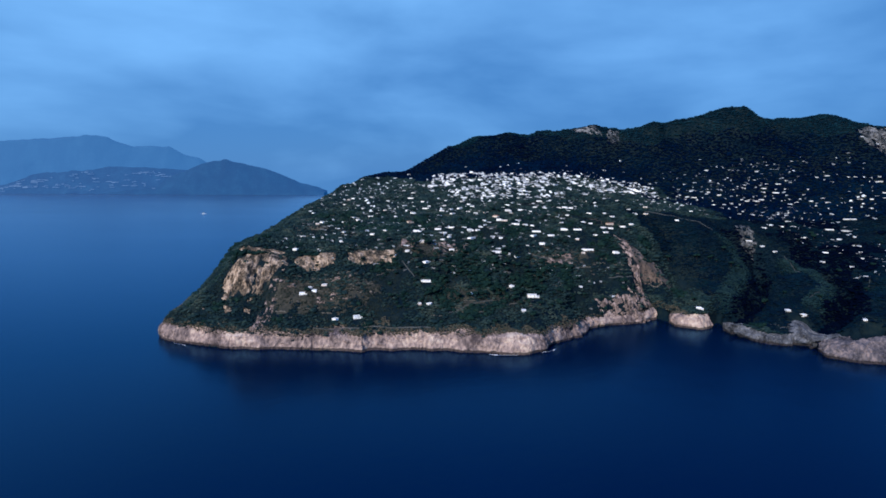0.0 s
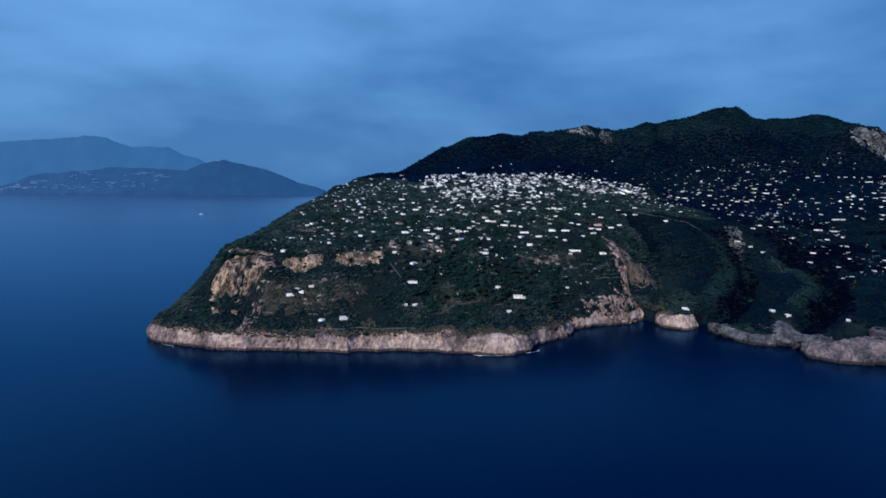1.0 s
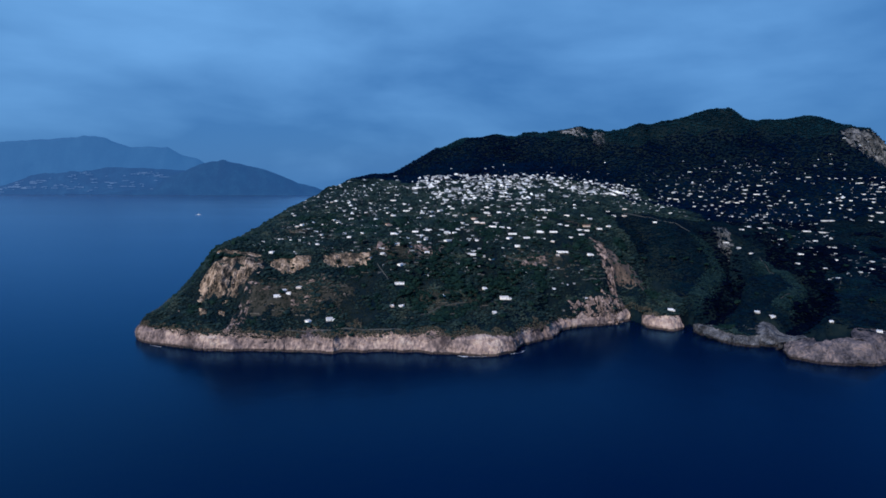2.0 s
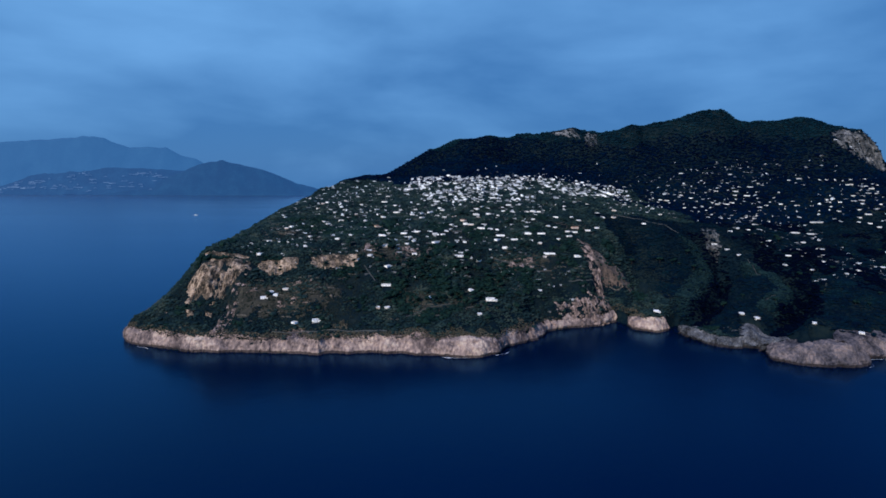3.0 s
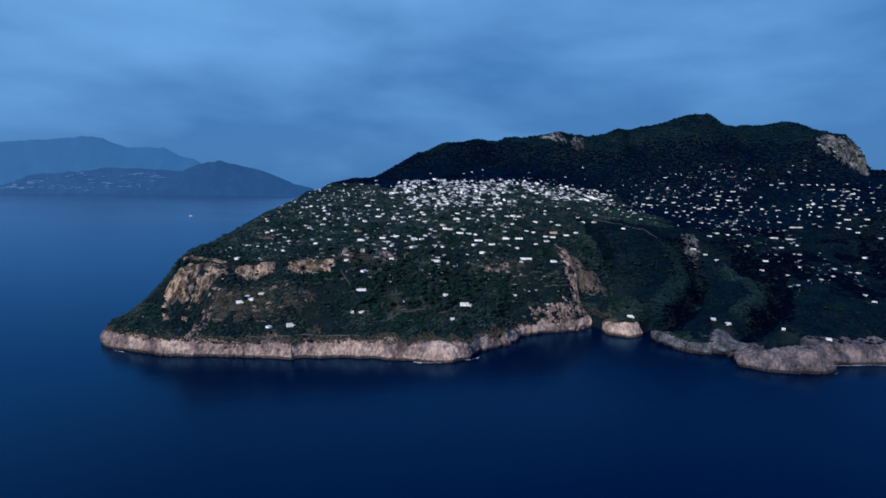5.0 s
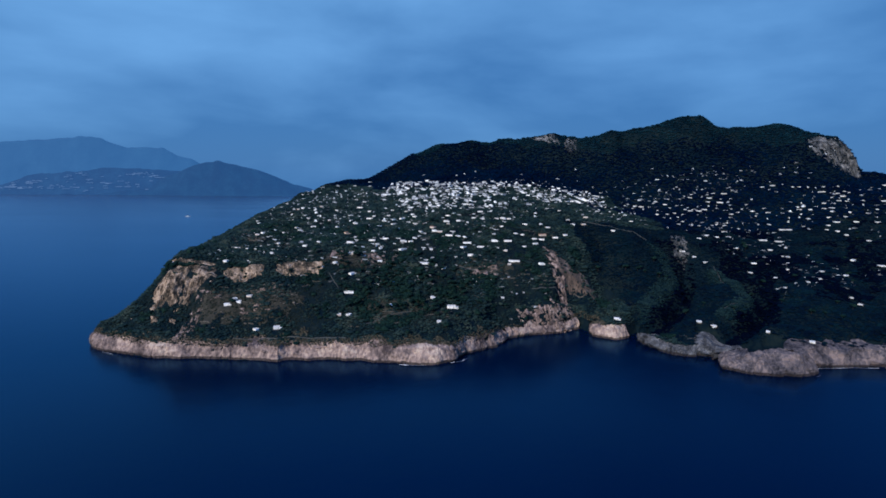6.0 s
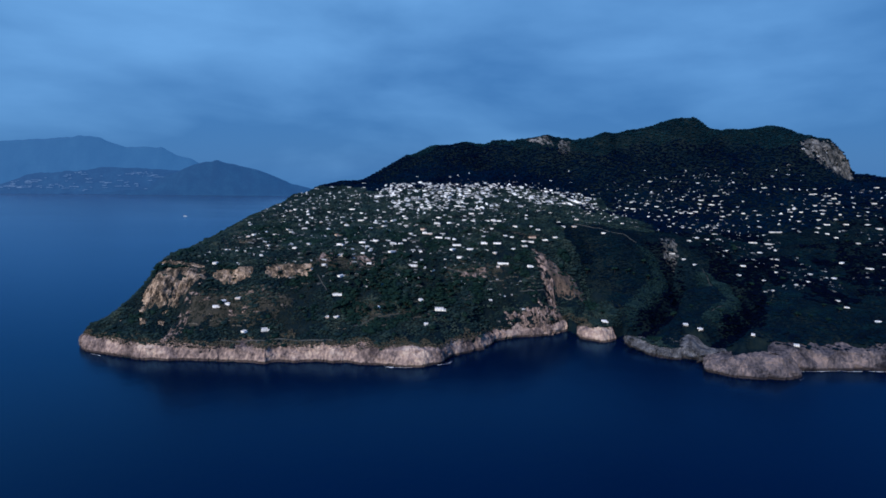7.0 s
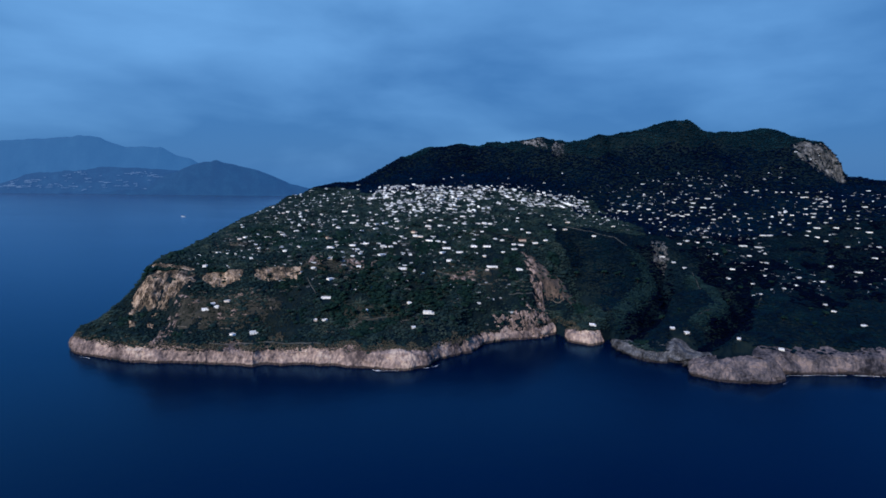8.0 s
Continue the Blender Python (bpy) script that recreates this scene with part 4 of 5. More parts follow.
def house(width, deep, tall, storeys, wing, roof_kind, wall_material, label):
    """A white island house: walls, roof, terrace wall, door and windows; its front looks along -y."""
    root = new("house")
    walls = bmesh.new()
    box(walls, -width / 2, width / 2, -deep / 2, deep / 2, -2.6, tall, 0.12)
    part("wall", walls, wall_material, root)
    roof = bmesh.new()
    if roof_kind == "flat":
        box(roof, -width / 2 - 0.15, width / 2 + 0.15, -deep / 2 - 0.15, deep / 2 + 0.15, tall + 0.005, tall + 0.25, 0.05)
        for y in (-deep / 2, deep / 2):
            box(roof, -width / 2, width / 2, y - 0.14, y + 0.14, tall + 0.25, tall + 0.5, 0.04)
        for x in (-width / 2, width / 2):
            box(roof, x - 0.14, x + 0.14, -deep / 2 + 0.15, deep / 2 - 0.15, tall + 0.25, tall + 0.5, 0.04)
        part("roof", roof, ROOFING, root, "flat pale roof with a low parapet")
    elif roof_kind == "vault":
        steps = 10
        for k in range(steps + 1):
            a = math.pi * k / steps
            for x in (-width / 2 - 0.1, width / 2 + 0.1):
                roof.verts.new((x, -math.cos(a) * (deep / 2 + 0.1), tall + 0.01 + math.sin(a) * deep * 0.22))
        roof.verts.ensure_lookup_table()
        for k in range(steps):
            roof.faces.new([roof.verts[i] for i in (2 * k, 2 * k + 1, 2 * k + 3, 2 * k + 2)])
        for x in (0, 1):
            roof.faces.new([roof.verts[2 * k + x] for k in range(steps + 1)])
        part("roof", roof, ROOFING, root, "shallow white barrel vault")
    else:
        for y, z in ((-deep / 2 - 0.4, tall - 0.1), (0, tall + deep * 0.2), (deep / 2 + 0.4, tall - 0.1)):
            for x in (-width / 2 - 0.3, width / 2 + 0.3):
                roof.verts.new((x, y, z))
        for y, z in ((-deep / 2 - 0.4, tall - 0.3), (deep / 2 + 0.4, tall - 0.3)):
            for x in (-width / 2 - 0.3, width / 2 + 0.3):
                roof.verts.new((x, y, z))
        roof.verts.ensure_lookup_table()
        for f in ((0, 1, 3, 2), (2, 3, 5, 4), (0, 6, 7, 1), (4, 5, 9, 8), (6, 8, 9, 7), (0, 2, 4, 8, 6), (1, 7, 9, 5, 3)):
            roof.faces.new([roof.verts[i] for i in f])
        part("roof", roof, TILES, root, "low terracotta tiled roof")
    if wing:
        side = bmesh.new()
        box(side, width / 2 + 0.01, width / 2 + wing, -deep / 2 - 0.8, deep / 2 - 1.2, -2.6, tall * 0.6, 0.1)
        box(side, width / 2 - 0.1, width / 2 + wing + 0.12, -deep / 2 - 0.92, deep / 2 - 1.08, tall * 0.6 + 0.005, tall * 0.6 + 0.3, 0.05)
        part("wing", side, wall_material, root)
    low = bmesh.new()
    box(low, -width / 2 - 1.0, width / 2 + wing * 0.6, -deep / 2 - 1.9, -deep / 2 - 1.65, -2.2, 0.1, 0.05)
    box(low, -width / 2 - 1.0, width / 2 + wing * 0.6, -deep / 2 - 1.65, -deep / 2 - 0.95, -2.2, -0.25)
    part("terrace", low, TERRACE, root, "walled terrace in front of the house")
    storey = tall / storeys
    count = max(2, int(width / 4.6))
    for level in range(storeys):
        for k in range(count):
            x = -width / 2 + width * (k + 0.5) / count
            if level == 0 and k == count // 2:
                opening("door", x, 0.05, 0.9, 2.0, -deep / 2, root, BLIND)
            else:
                opening("window", x, level * storey + 0.95, 0.62, 0.9, -deep / 2, root, BLIND)
    return tagged(root, label, "house")


KINDS = [
    house(7.0, 5.5, 2.7, 1, 0.0, "flat", PLASTER, "small whitewashed flat-roofed house on the slope"),
    house(9.0, 5.5, 4.3, 2, 3.0, "flat", PLASTER, "two-storey whitewashed house with a flat roof and side wing"),
    house(11.0, 5.5, 2.8, 1, 0.0, "flat", PLASTER, "long low whitewashed house with a flat roof"),
    house(13.0, 6.0, 4.4, 2, 4.0, "flat", PLASTER, "large white villa with parapet roof and terrace"),
    house(8.0, 5.5, 2.6, 1, 2.5, "vault", PLASTER, "whitewashed house with a barrel-vaulted roof"),
    house(9.5, 6.0, 4.3, 2, 0.0, "tiles", CREAM, "cream two-storey house with a terracotta roof"),
    house(17.0, 6.0, 2.9, 1, 0.0, "flat", PLASTER, "broad low white villa above the sea"),
    house(8.0, 6.0, 2.9, 1, 0.0, "flat", CREAM, "cream-rendered flat-roofed house among trees"),
]
WIDE = [7.0, 12.0, 11.0, 17.0, 10.5, 9.5, 17.0, 8.0]
CORE = [(5, 1110), (30, 1225), (90, 1225), (150, 1155), (257, 1155), (340, 1155), (475, 1140), (465, 1072), (330, 1030), (260, 965), (157, 945), (70, 985)]
chance = random.Random(5)
HOUSE_SPOTS = []
FIRST = {}


def sill(x, y, wide):
    """The floor's height: clear of the slope along the whole front."""
    return float(height(np.array([x - wide * 0.45, x, x + wide * 0.45]), np.array([y - 3.2, y - 3.2, y - 3.2])).max())


def settle(kind, x, y, wide, yaw, group):
    scale = max(0.55, min(1.5, wide / WIDE[kind]))
    m = Matrix.Translation((x, y, ground_at(x, y) + 0.05)) @ Matrix.Rotation(radians(yaw), 4, "Z") @ Matrix.Diagonal((scale * 0.94, 0.9, 0.5 if x > 440 else (0.6 if y > 745 else 0.74), 1))
    if kind in FIRST:
        ob = copy_thing(KINDS[kind], m)
    else:
        ob = KINDS[kind]
        FIRST[kind] = m
    ob["group"] = group
    HOUSE_SPOTS.append((x, y, wide * 0.5 + 1.2))


def kind_for(wide):
    if wide >= 15:
        return chance.choice((3, 6, 6, 6))
    if wide >= 10:
        return chance.choice((1, 2, 2, 4, 2, 5, 2, 2))
    return chance.choice((0, 0, 4, 0, 2, 0, 2, 7))


HOUSES = [(x, y, wide, group) for spots, group in ((LOWER_HOUSES, "villas on the lower slope"), (WEST_HOUSES, "houses on the western crest"), (PLATEAU_HOUSES, "houses on the plateau"),
                     (RAVINE_HOUSES, "houses round the ravine"), (EAST_HOUSES, "houses on the eastern slope"),
                     (CREST_HOUSES_A, "houses on the western crest"), (GARDEN_HOUSES_A, "houses on the plateau"), (GARDEN_HOUSES_B, "houses on the plateau"), (VALLEY_HOUSES_A, "houses on the eastern slope"), (VALLEY_HOUSES_B, "houses on the eastern slope"), (VALLEY_HOUSES_C, "houses on the eastern slope"), (VALLEY_HOUSES_D, "houses on the eastern slope"), (VALLEY_HOUSES_E, "houses on the eastern slope")) for x, y, wide in spots]
HOUSES.sort(key=lambda h: h[1])
for x, y, wide, group in HOUSES[:284]:
    settle(kind_for(wide) if x < 440 else (0, 2, 2)[int(wide) % 3], x, y, wide * (0.72 if x > 440 else 0.86), chance.gauss(-4, 24), group)


def hut(x, y):
    root = new("hut")
    bm = bmesh.new()
    box(bm, -1.5, 1.5, -1.3, 1.3, -2, 2.3, 0.08)
    part("wall", bm, PLASTER, root)
    bm = bmesh.new()
    box(bm, -1.65, 1.65, -1.45, 1.45, 2.305, 2.5, 0.04)
    part("roof", bm, ROOFING, root)
    opening("door", 0, 0.05, 0.8, 1.8, -1.3, root, SHUTTER)
    root.matrix_basis = Matrix.Translation((x, y, ground_at(x, y - 1) + 0.1))
    HOUSE_SPOTS.append((x, y, 3))
    return tagged(root, "tiny white hut on the wooded brow", "hut", "huts on the brow")


for x, y in ((-166, 752), (-150, 748), (-137, 744)):
    hut(x, y)


def within(x, y, outline):
    inside = False
    for (ax, ay), (bx, by) in zip(outline, outline[1:] + outline[:1]):
        if (ay > y) != (by > y) and x < (bx - ax) * (y - ay) / (by - ay) + ax:
            inside = not inside
    return inside


def town_spots():
    spots = []
    for _ in range(13000):
        x, y = chance.uniform(-230, 1080), chance.uniform(720, 1290)
        core = within(x, y, CORE)
        if 275 < x < 370 and y < 800:
            continue
        thin = float(fractal(x, y, 90, 3, 130)[()])
        if not core:
            if y > (1265 if x < 50 else 1130 + 0.06 * x - 0.2 * max(0, x - 450)) or (y < 925 and x < 560) or (300 < x < 560 and y < 1000) or x < -215 + (y - 900) * 0.13:
                continue
            if x > 560 and y < 925:
                continue
            if chance.random() < (0.64 if x > 440 else 0.6):
                continue
            if thin < (-0.25 if x < 420 else -0.7) + 0.5 * chance.random():
                continue
        if core and thin + float(fractal(x, y, 34, 2, 135)[()]) < -0.55:
            continue
        gap = 6.5 + max(0, 1010 - y) * 0.05 if core else (chance.uniform(7, 16) if x > 20 else chance.uniform(10, 26))
        if all((x - a) ** 2 * 0.62 + (y - b) ** 2 * 1.1 > gap * gap for a, b, _ in spots) and all((x - a) ** 2 + (y - b) ** 2 > 100 for a, b, _ in HOUSE_SPOTS):
            spots.append((x, y, core))
    return spots


TOWN = town_spots() + [(x, y, False) for x, y in ((-10, 1255), (40, 1262), (95, 1268), (118, 1262), (170, 1235), (188, 1240), (215, 1262), (262, 1225), (318, 1232), (330, 1222), (395, 1215), (440, 1208), (520, 1190), (560, 1175), (640, 1180), (725, 1170), (450, 1262), (610, 1215))]
crowd = [(*spot, 0) for spot in TOWN] + [(x, y, False, wide) for x, y, wide, _ in HOUSES[284:]]
v_all, f_all, dark = [], [], []


def block(x, y, z, c, s, x0, x1, y0, y1, z0, z1, opening_face=False):
    base = len(v_all)
    for px, py, pz in ((x0, y0, z0), (x1, y0, z0), (x1, y1, z0), (x0, y1, z0), (x0, y0, z1), (x1, y0, z1), (x1, y1, z1), (x0, y1, z1)):
        v_all.append((x + c * px - s * py, y + s * px + c * py, z + pz))
    for f in ((0, 1, 5, 4), (1, 2, 6, 5), (2, 3, 7, 6), (3, 0, 4, 7), (4, 5, 6, 7)):
        f_all.append([base + i for i in f])
        dark.append(1 if opening_face else (2 if f == (4, 5, 6, 7) else 0))


for x, y, core, wide in crowd:
    yaw = radians(chance.gauss(-4, 24))
    w = chance.choice((4, 4, 5, 6, 7, 8, 10, 12) if core else (3, 4, 5, 6, 8)) * (1.0 if core or 20 < x < 420 else 0.85)
    w = wide * 0.8 or w
    d, t = chance.uniform(3.6, 5.0), chance.choice((1.6, 1.8, 2.1, 2.4, 3.4) if core else (0.8, 1.0, 1.3) if x > 440 else (1.3, 1.5, 1.8))
    z, c, s = sill(x, y, w) - 0.4, math.cos(yaw), math.sin(yaw)
    block(x, y, z, c, s, -w / 2, w / 2, -d / 2, d / 2, -4, t)
    block(x, y, z, c, s, -w / 2 - 0.15, w / 2 + 0.15, -d / 2 - 0.15, -d / 2 + 0.15, t, t + 0.4)
    block(x, y, z, c, s, w / 2 - 0.15, w / 2 + 0.15, -d / 2 + 0.15, d / 2, t, t + 0.4)
    block(x, y, z, c, s, -w / 2 - 0.15, -w / 2 + 0.15, -d / 2 + 0.15, d / 2, t, t + 0.4)
    if chance.random() < 0.45:
        block(x, y, z, c, s, w / 2, w / 2 + w * 0.45, -d / 2 - 0.8, d / 3, -4, t * 0.6)
    if chance.random() < 0.35:
        block(x, y, z, c, s, -w / 4, w / 5, 0, d / 2, t, t + 2.2)
    for level in range(2 if t > 3 else 1):
        for k in range(max(1, int(w / 3.6))):
            wx = -w / 2 + (k + 0.5) * w / max(1, int(w / 3.6)) + chance.uniform(-0.3, 0.3)
            block(x, y, z, c, s, wx - 0.3, wx + 0.3, -d / 2 - 0.05, -d / 2 + 0.1, level * 1.7 + 0.5, level * 1.7 + 1.1, True)
    HOUSE_SPOTS.append((x, y, w * 0.38 + 0.8))
# Duller and bluer than PLASTER: haze over distant houses is in the colour.
PLASTER_FAR = surface("haze-dulled white plaster", [(0.15, 0.17, 0.20), (0.48, 0.53, 0.58), (0.89, 0.93, 0.95)], 12, 0.8, random_source="island", spread=0.55)
town = new("hill_town", mesh_of("hill_town", v_all, f_all, PLASTER_FAR))
town.data.materials.append(BLIND)
town.data.materials.append(surface("weathered grey roof", [(0.08, 0.08, 0.08), (0.20, 0.19, 0.18), (0.42, 0.41, 0.40)], 14, 0.9, random_source="island", spread=0.5))
town.data.polygons.foreach_set("material_index", np.array(dark, np.int32))
tagged(town, "crowded white houses of the town on the saddle", "houses", kind="stuff")
for kind, m in FIRST.items():
    KINDS[kind].matrix_basis = m


# ---- plants ----
golden = (1 + 5 ** 0.5) / 2
ICO = np.array([(-1, golden, 0), (1, golden, 0), (-1, -golden, 0), (1, -golden, 0), (0, -1, golden), (0, 1, golden), (0, -1, -golden), (0, 1, -golden),
                (golden, 0, -1), (golden, 0, 1), (-golden, 0, -1), (-golden, 0, 1)]) / math.hypot(1, golden)
ICO_FACES = np.array([(0, 11, 5), (0, 5, 1), (0, 1, 7), (0, 7, 10), (0, 10, 11), (1, 5, 9), (5, 11, 4), (11, 10, 2), (10, 7, 6), (7, 1, 8),
                      (3, 9, 4), (3, 4, 2), (3, 2, 6), (3, 6, 8), (3, 8, 9), (4, 9, 5), (2, 4, 11), (6, 2, 10), (8, 6, 7), (9, 8, 1)])
dice = np.random.default_rng(4)
SPOT_ARRAY = np.array(HOUSE_SPOTS)


# Rings where leaf colour is darkened to stand for the ravines' shade.
GORGE = [(488, 890), (500, 862), (501, 812), (462, 766), (431, 729), (400, 690), (425, 678), (462, 716), (496, 752), (530, 800), (538, 838), (528, 870), (520, 897)]
VALLEY = [(603, 890), (566, 816), (572, 766), (568, 723), (532, 688), (500, 662), (515, 630), (560, 650), (604, 722), (622, 766), (641, 788), (640, 817), (612, 840)]


def enclosed(x, y, ring):
    inside = np.zeros(len(x), bool)
    for (ax, ay), (bx, by) in zip(ring, ring[1:] + ring[:1]):
        if ay != by:
            inside ^= ((ay > y) != (by > y)) & (x < (bx - ax) * (y - ay) / (by - ay) + ax)
    return inside


def clear_of_things(x, y):
    free = np.ones(len(x), bool)
    for a, b, r in SPOT_ARRAY:
        free &= ((x - a) / r) ** 2 + ((y - b + r * 0.35) / (r * 0.95)) ** 2 > 1
    for top, foot, _, _, _, bare in CRAGS:
        free &= ~(enclosed(x, y, list(top) + list(foot)[::-1]) & (dice.random(len(x)) < bare))
    for points, width, _ in TRACKS:
        line, _ = fine_line(points, 3.0)
        free &= ((x[:, None] - line[:, 0]) ** 2 + (y[:, None] - line[:, 1]) ** 2).min(1) > (width * 0.9 + 1.0) ** 2
    return free


def clumps(name, x, y, size, tall, material, label, category, rise=0.0):
    """Many rough leafy clumps on the ground, as one mesh."""
    n = len(x)
    z = height(x, y)
    r = ICO[None] * dice.uniform(0.7, 1.22, (n, 12, 1))
    a = dice.uniform(0, 6.283, n)
    c, s = np.cos(a)[:, None], np.sin(a)[:, None]
    vx = (r[..., 0] * c - r[..., 1] * s) * size[:, None] + x[:, None]
    vy = (r[..., 0] * s + r[..., 1] * c) * size[:, None] + y[:, None]
    vz = (r[..., 2] + 0.55) * tall[:, None] + z[:, None] + rise
    f = ICO_FACES[None] + (np.arange(n) * 12)[:, None, None]
    ob = new(name, mesh_of(name, np.stack([vx, vy, vz], -1).reshape(-1, 3), f.reshape(-1, 3), material))
    return tagged(ob, label, category, kind="stuff")


def scatter(x0, x1, y0, y1, gap):
    gx, gy = np.meshgrid(np.arange(x0, x1, gap), np.arange(y0, y1, gap), indexing="ij")
    x = (gx + dice.uniform(-0.95, 0.95, gx.shape) * gap).ravel()
    y = (gy + dice.uniform(-0.95, 0.95, gy.shape) * gap).ravel()
    s = inland(x, y)
    z = height(x, y)
    keep = (s > 3) & (np.maximum(z, s * 0.55) > rim(x, y) + dice.uniform(-1.0, 2.5, len(x)))
    return x[keep], y[keep]


def stony(x, y):
    """Where the slope is stony and open."""
    return np.exp(-((x + 112) ** 2 / 75 ** 2 + (y - 646) ** 2 / 24 ** 2)) * 0.95 + np.exp(-((x - 50) ** 2 / 52 ** 2 + (y - 645) ** 2 / 25 ** 2)) * 0.6 + np.exp(-((x - 2) ** 2 / 40 ** 2 + (y - 722) ** 2 / 15 ** 2)) * 0.75 + np.exp(-((x - 190) ** 2 / 50 ** 2 + (y - 735) ** 2 / 20 ** 2)) * 0.5


def scarred(x, y):
    return np.exp(-((x - 325) ** 2 / 38 ** 2 + (y - 765) ** 2 / 22 ** 2)) + np.exp(-((x - 292) ** 2 / 11 ** 2 + (y - 752) ** 2 / 32 ** 2)) > 0.45


x, y = scatter(-362, 1020, 540, 930, 2.3)
cover = fractal(x, y, 38, 4, 140) + 0.5 * fractal(x, y, 9, 2, 150)
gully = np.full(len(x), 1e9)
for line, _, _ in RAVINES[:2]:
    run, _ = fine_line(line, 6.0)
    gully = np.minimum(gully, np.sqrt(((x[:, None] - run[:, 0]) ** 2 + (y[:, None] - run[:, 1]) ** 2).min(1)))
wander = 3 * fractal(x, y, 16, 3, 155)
# Oak mask: where the darkened leaves paint shade in ravines and eastern patches.
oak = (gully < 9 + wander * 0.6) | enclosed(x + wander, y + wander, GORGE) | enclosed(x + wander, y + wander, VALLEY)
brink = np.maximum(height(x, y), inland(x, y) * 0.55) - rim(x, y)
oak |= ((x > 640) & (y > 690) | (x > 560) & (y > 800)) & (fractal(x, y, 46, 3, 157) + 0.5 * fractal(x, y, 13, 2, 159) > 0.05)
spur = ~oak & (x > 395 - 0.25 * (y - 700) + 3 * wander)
keep = (cover > -0.85 - 0.8 * (oak | spur | (x < -190)) + 0.95 * stony(x, y) + 0.3 * dice.random(len(x))) & clear_of_things(x, y) & ~(scarred(x, y) & (dice.random(len(x)) < 0.74)) & ((brink > 4 + 2.5 * fractal(x, y, 12, 3, 165)) | (dice.random(len(x)) < 0.3))
x, y, cover, oak, spur = x[keep], y[keep], cover[keep], oak[keep], spur[keep]
size = dice.lognormal(0.5, 0.36, len(x)) * (1 + 0.3 * np.clip(cover, -0.5, 1))
tall = size * dice.uniform(0.28, 0.6, len(x))
grove = ~oak & ~spur & (fractal(x, y, 24, 3, 158) + 0.3 * np.exp(-((x - 75) / 90) ** 2 - ((y - 695) / 40) ** 2) > 0.5)
left = ~oak & ~spur & ~grove
clumps("scrub", x[left], y[left], size[left], tall[left], BUSH, "dark evergreen scrub covering the lower slopes", "scrub")
clumps("grove", x[grove], y[grove], size[grove] * 1.25, tall[grove] * 1.6, PINE, "dark groups of pines and oaks on the slope", "trees")
clumps("maquis", x[spur], y[spur], size[spur], tall[spur] * 0.7, SHADE_MAQUIS, "maquis on the spurs between ravines, coloured dark and blue as in shade", "scrub")
clumps("oak_wood", x[oak], y[oak], size[oak] * 1.15, tall[oak], SHADE_OAK, "dense oak scrub filling the ravines, darkened to paint their shade", "woodland")
x, y = scatter(-330, 400, 560, 930, 2.0)
keep = (fractal(x, y, 15, 3, 170) > -0.55) & clear_of_things(x, y)
x, y = x[keep], y[keep]
size = dice.uniform(0.45, 0.95, len(x)) * (1 + 0.8 * stony(x, y))
clumps("low_scrub", x, y, size, size * dice.uniform(0.4, 0.8, len(x)), HEATH, "low dry shrubs and tufts between bushes", "scrub")
x, y = scatter(-330, 345, 540, 760, 1.2)
brink = np.maximum(height(x, y), inland(x, y) * 0.55) - rim(x, y)
keep = (brink < 6.5 + 2.5 * fractal(x, y, 12, 3, 165)) & (dice.random(len(x)) < 0.75) & clear_of_things(x, y)
x, y = x[keep], y[keep]
size = dice.uniform(0.7, 1.4, len(x))
GRASS = surface("dry cliff-top grass", [(0.030, 0.032, 0.023), (0.058, 0.054, 0.039), (0.105, 0.090, 0.068)], 9, 0.95, 0.1, 0.4, random_source="island", spread=0.15, gloss=0.05)
clumps("cliff_top_grass", x, y, size, size * dice.uniform(0.4, 0.8, len(x)), GRASS, "dry olive tufts along the top of the shore rocks", "grass", 0.55)
x, y = scatter(-185, 430, 695, 1180, 13.0)
keep = (fractal(x, y, 60, 3, 210) > -0.35) & clear_of_things(x, y) & ((x < 270) | (y > 930))
x, y = x[keep], y[keep]
vx, vy = scatter(440, 1050, 740, 1190, 13.0)
keep = (fractal(vx, vy, 70, 3, 212) + 0.5 * fractal(vx, vy, 22, 2, 213) > 0.2) & clear_of_things(vx, vy) & ~enclosed(vx, vy, GORGE) & ~enclosed(vx, vy, VALLEY) & ((vx > 600) | (vy > 900))
x, y = np.concatenate([x, vx[keep]]), np.concatenate([y, vy[keep]])
long = dice.uniform(1.2, 4.0, len(x))
GARDEN_WALL = surface("pale garden walls", [(0.085, 0.093, 0.102), (0.221, 0.237, 0.255), (0.468, 0.502, 0.541)], 10, 0.85, random_source="island", spread=0.6, gloss=0.1)
v_all, f_all = [], []
for px, py, half in zip(x, y, long):
    b, z, a = len(v_all), ground_at(px, py), chance.gauss(0, 0.35)
    c, q = math.cos(a), math.sin(a)
    for dx, dy, dz in ((-half, -0.25, -1), (half, -0.25, -1), (half, 0.25, -1), (-half, 0.25, -1), (-half, -0.25, 1.5), (half, -0.25, 1.3), (half, 0.25, 1.3), (-half, 0.25, 1.5)):
        v_all.append((px + dx * c - dy * q, py + dx * q + dy * c, z + dz))
    f_all += [[b + i for i in f] for f in ((0, 1, 5, 4), (1, 2, 6, 5), (2, 3, 7, 6), (3, 0, 4, 7), (4, 5, 6, 7))]
tagged(new("garden_walls", mesh_of("garden_walls", v_all, f_all, GARDEN_WALL)), "short pale garden walls between houses and trees", "walls", kind="stuff")
# Pale clumps trace the brows to paint their lit edge.
x, y = scatter(398, 600, 640, 870, 1.5)
edge = np.zeros(len(x), bool)
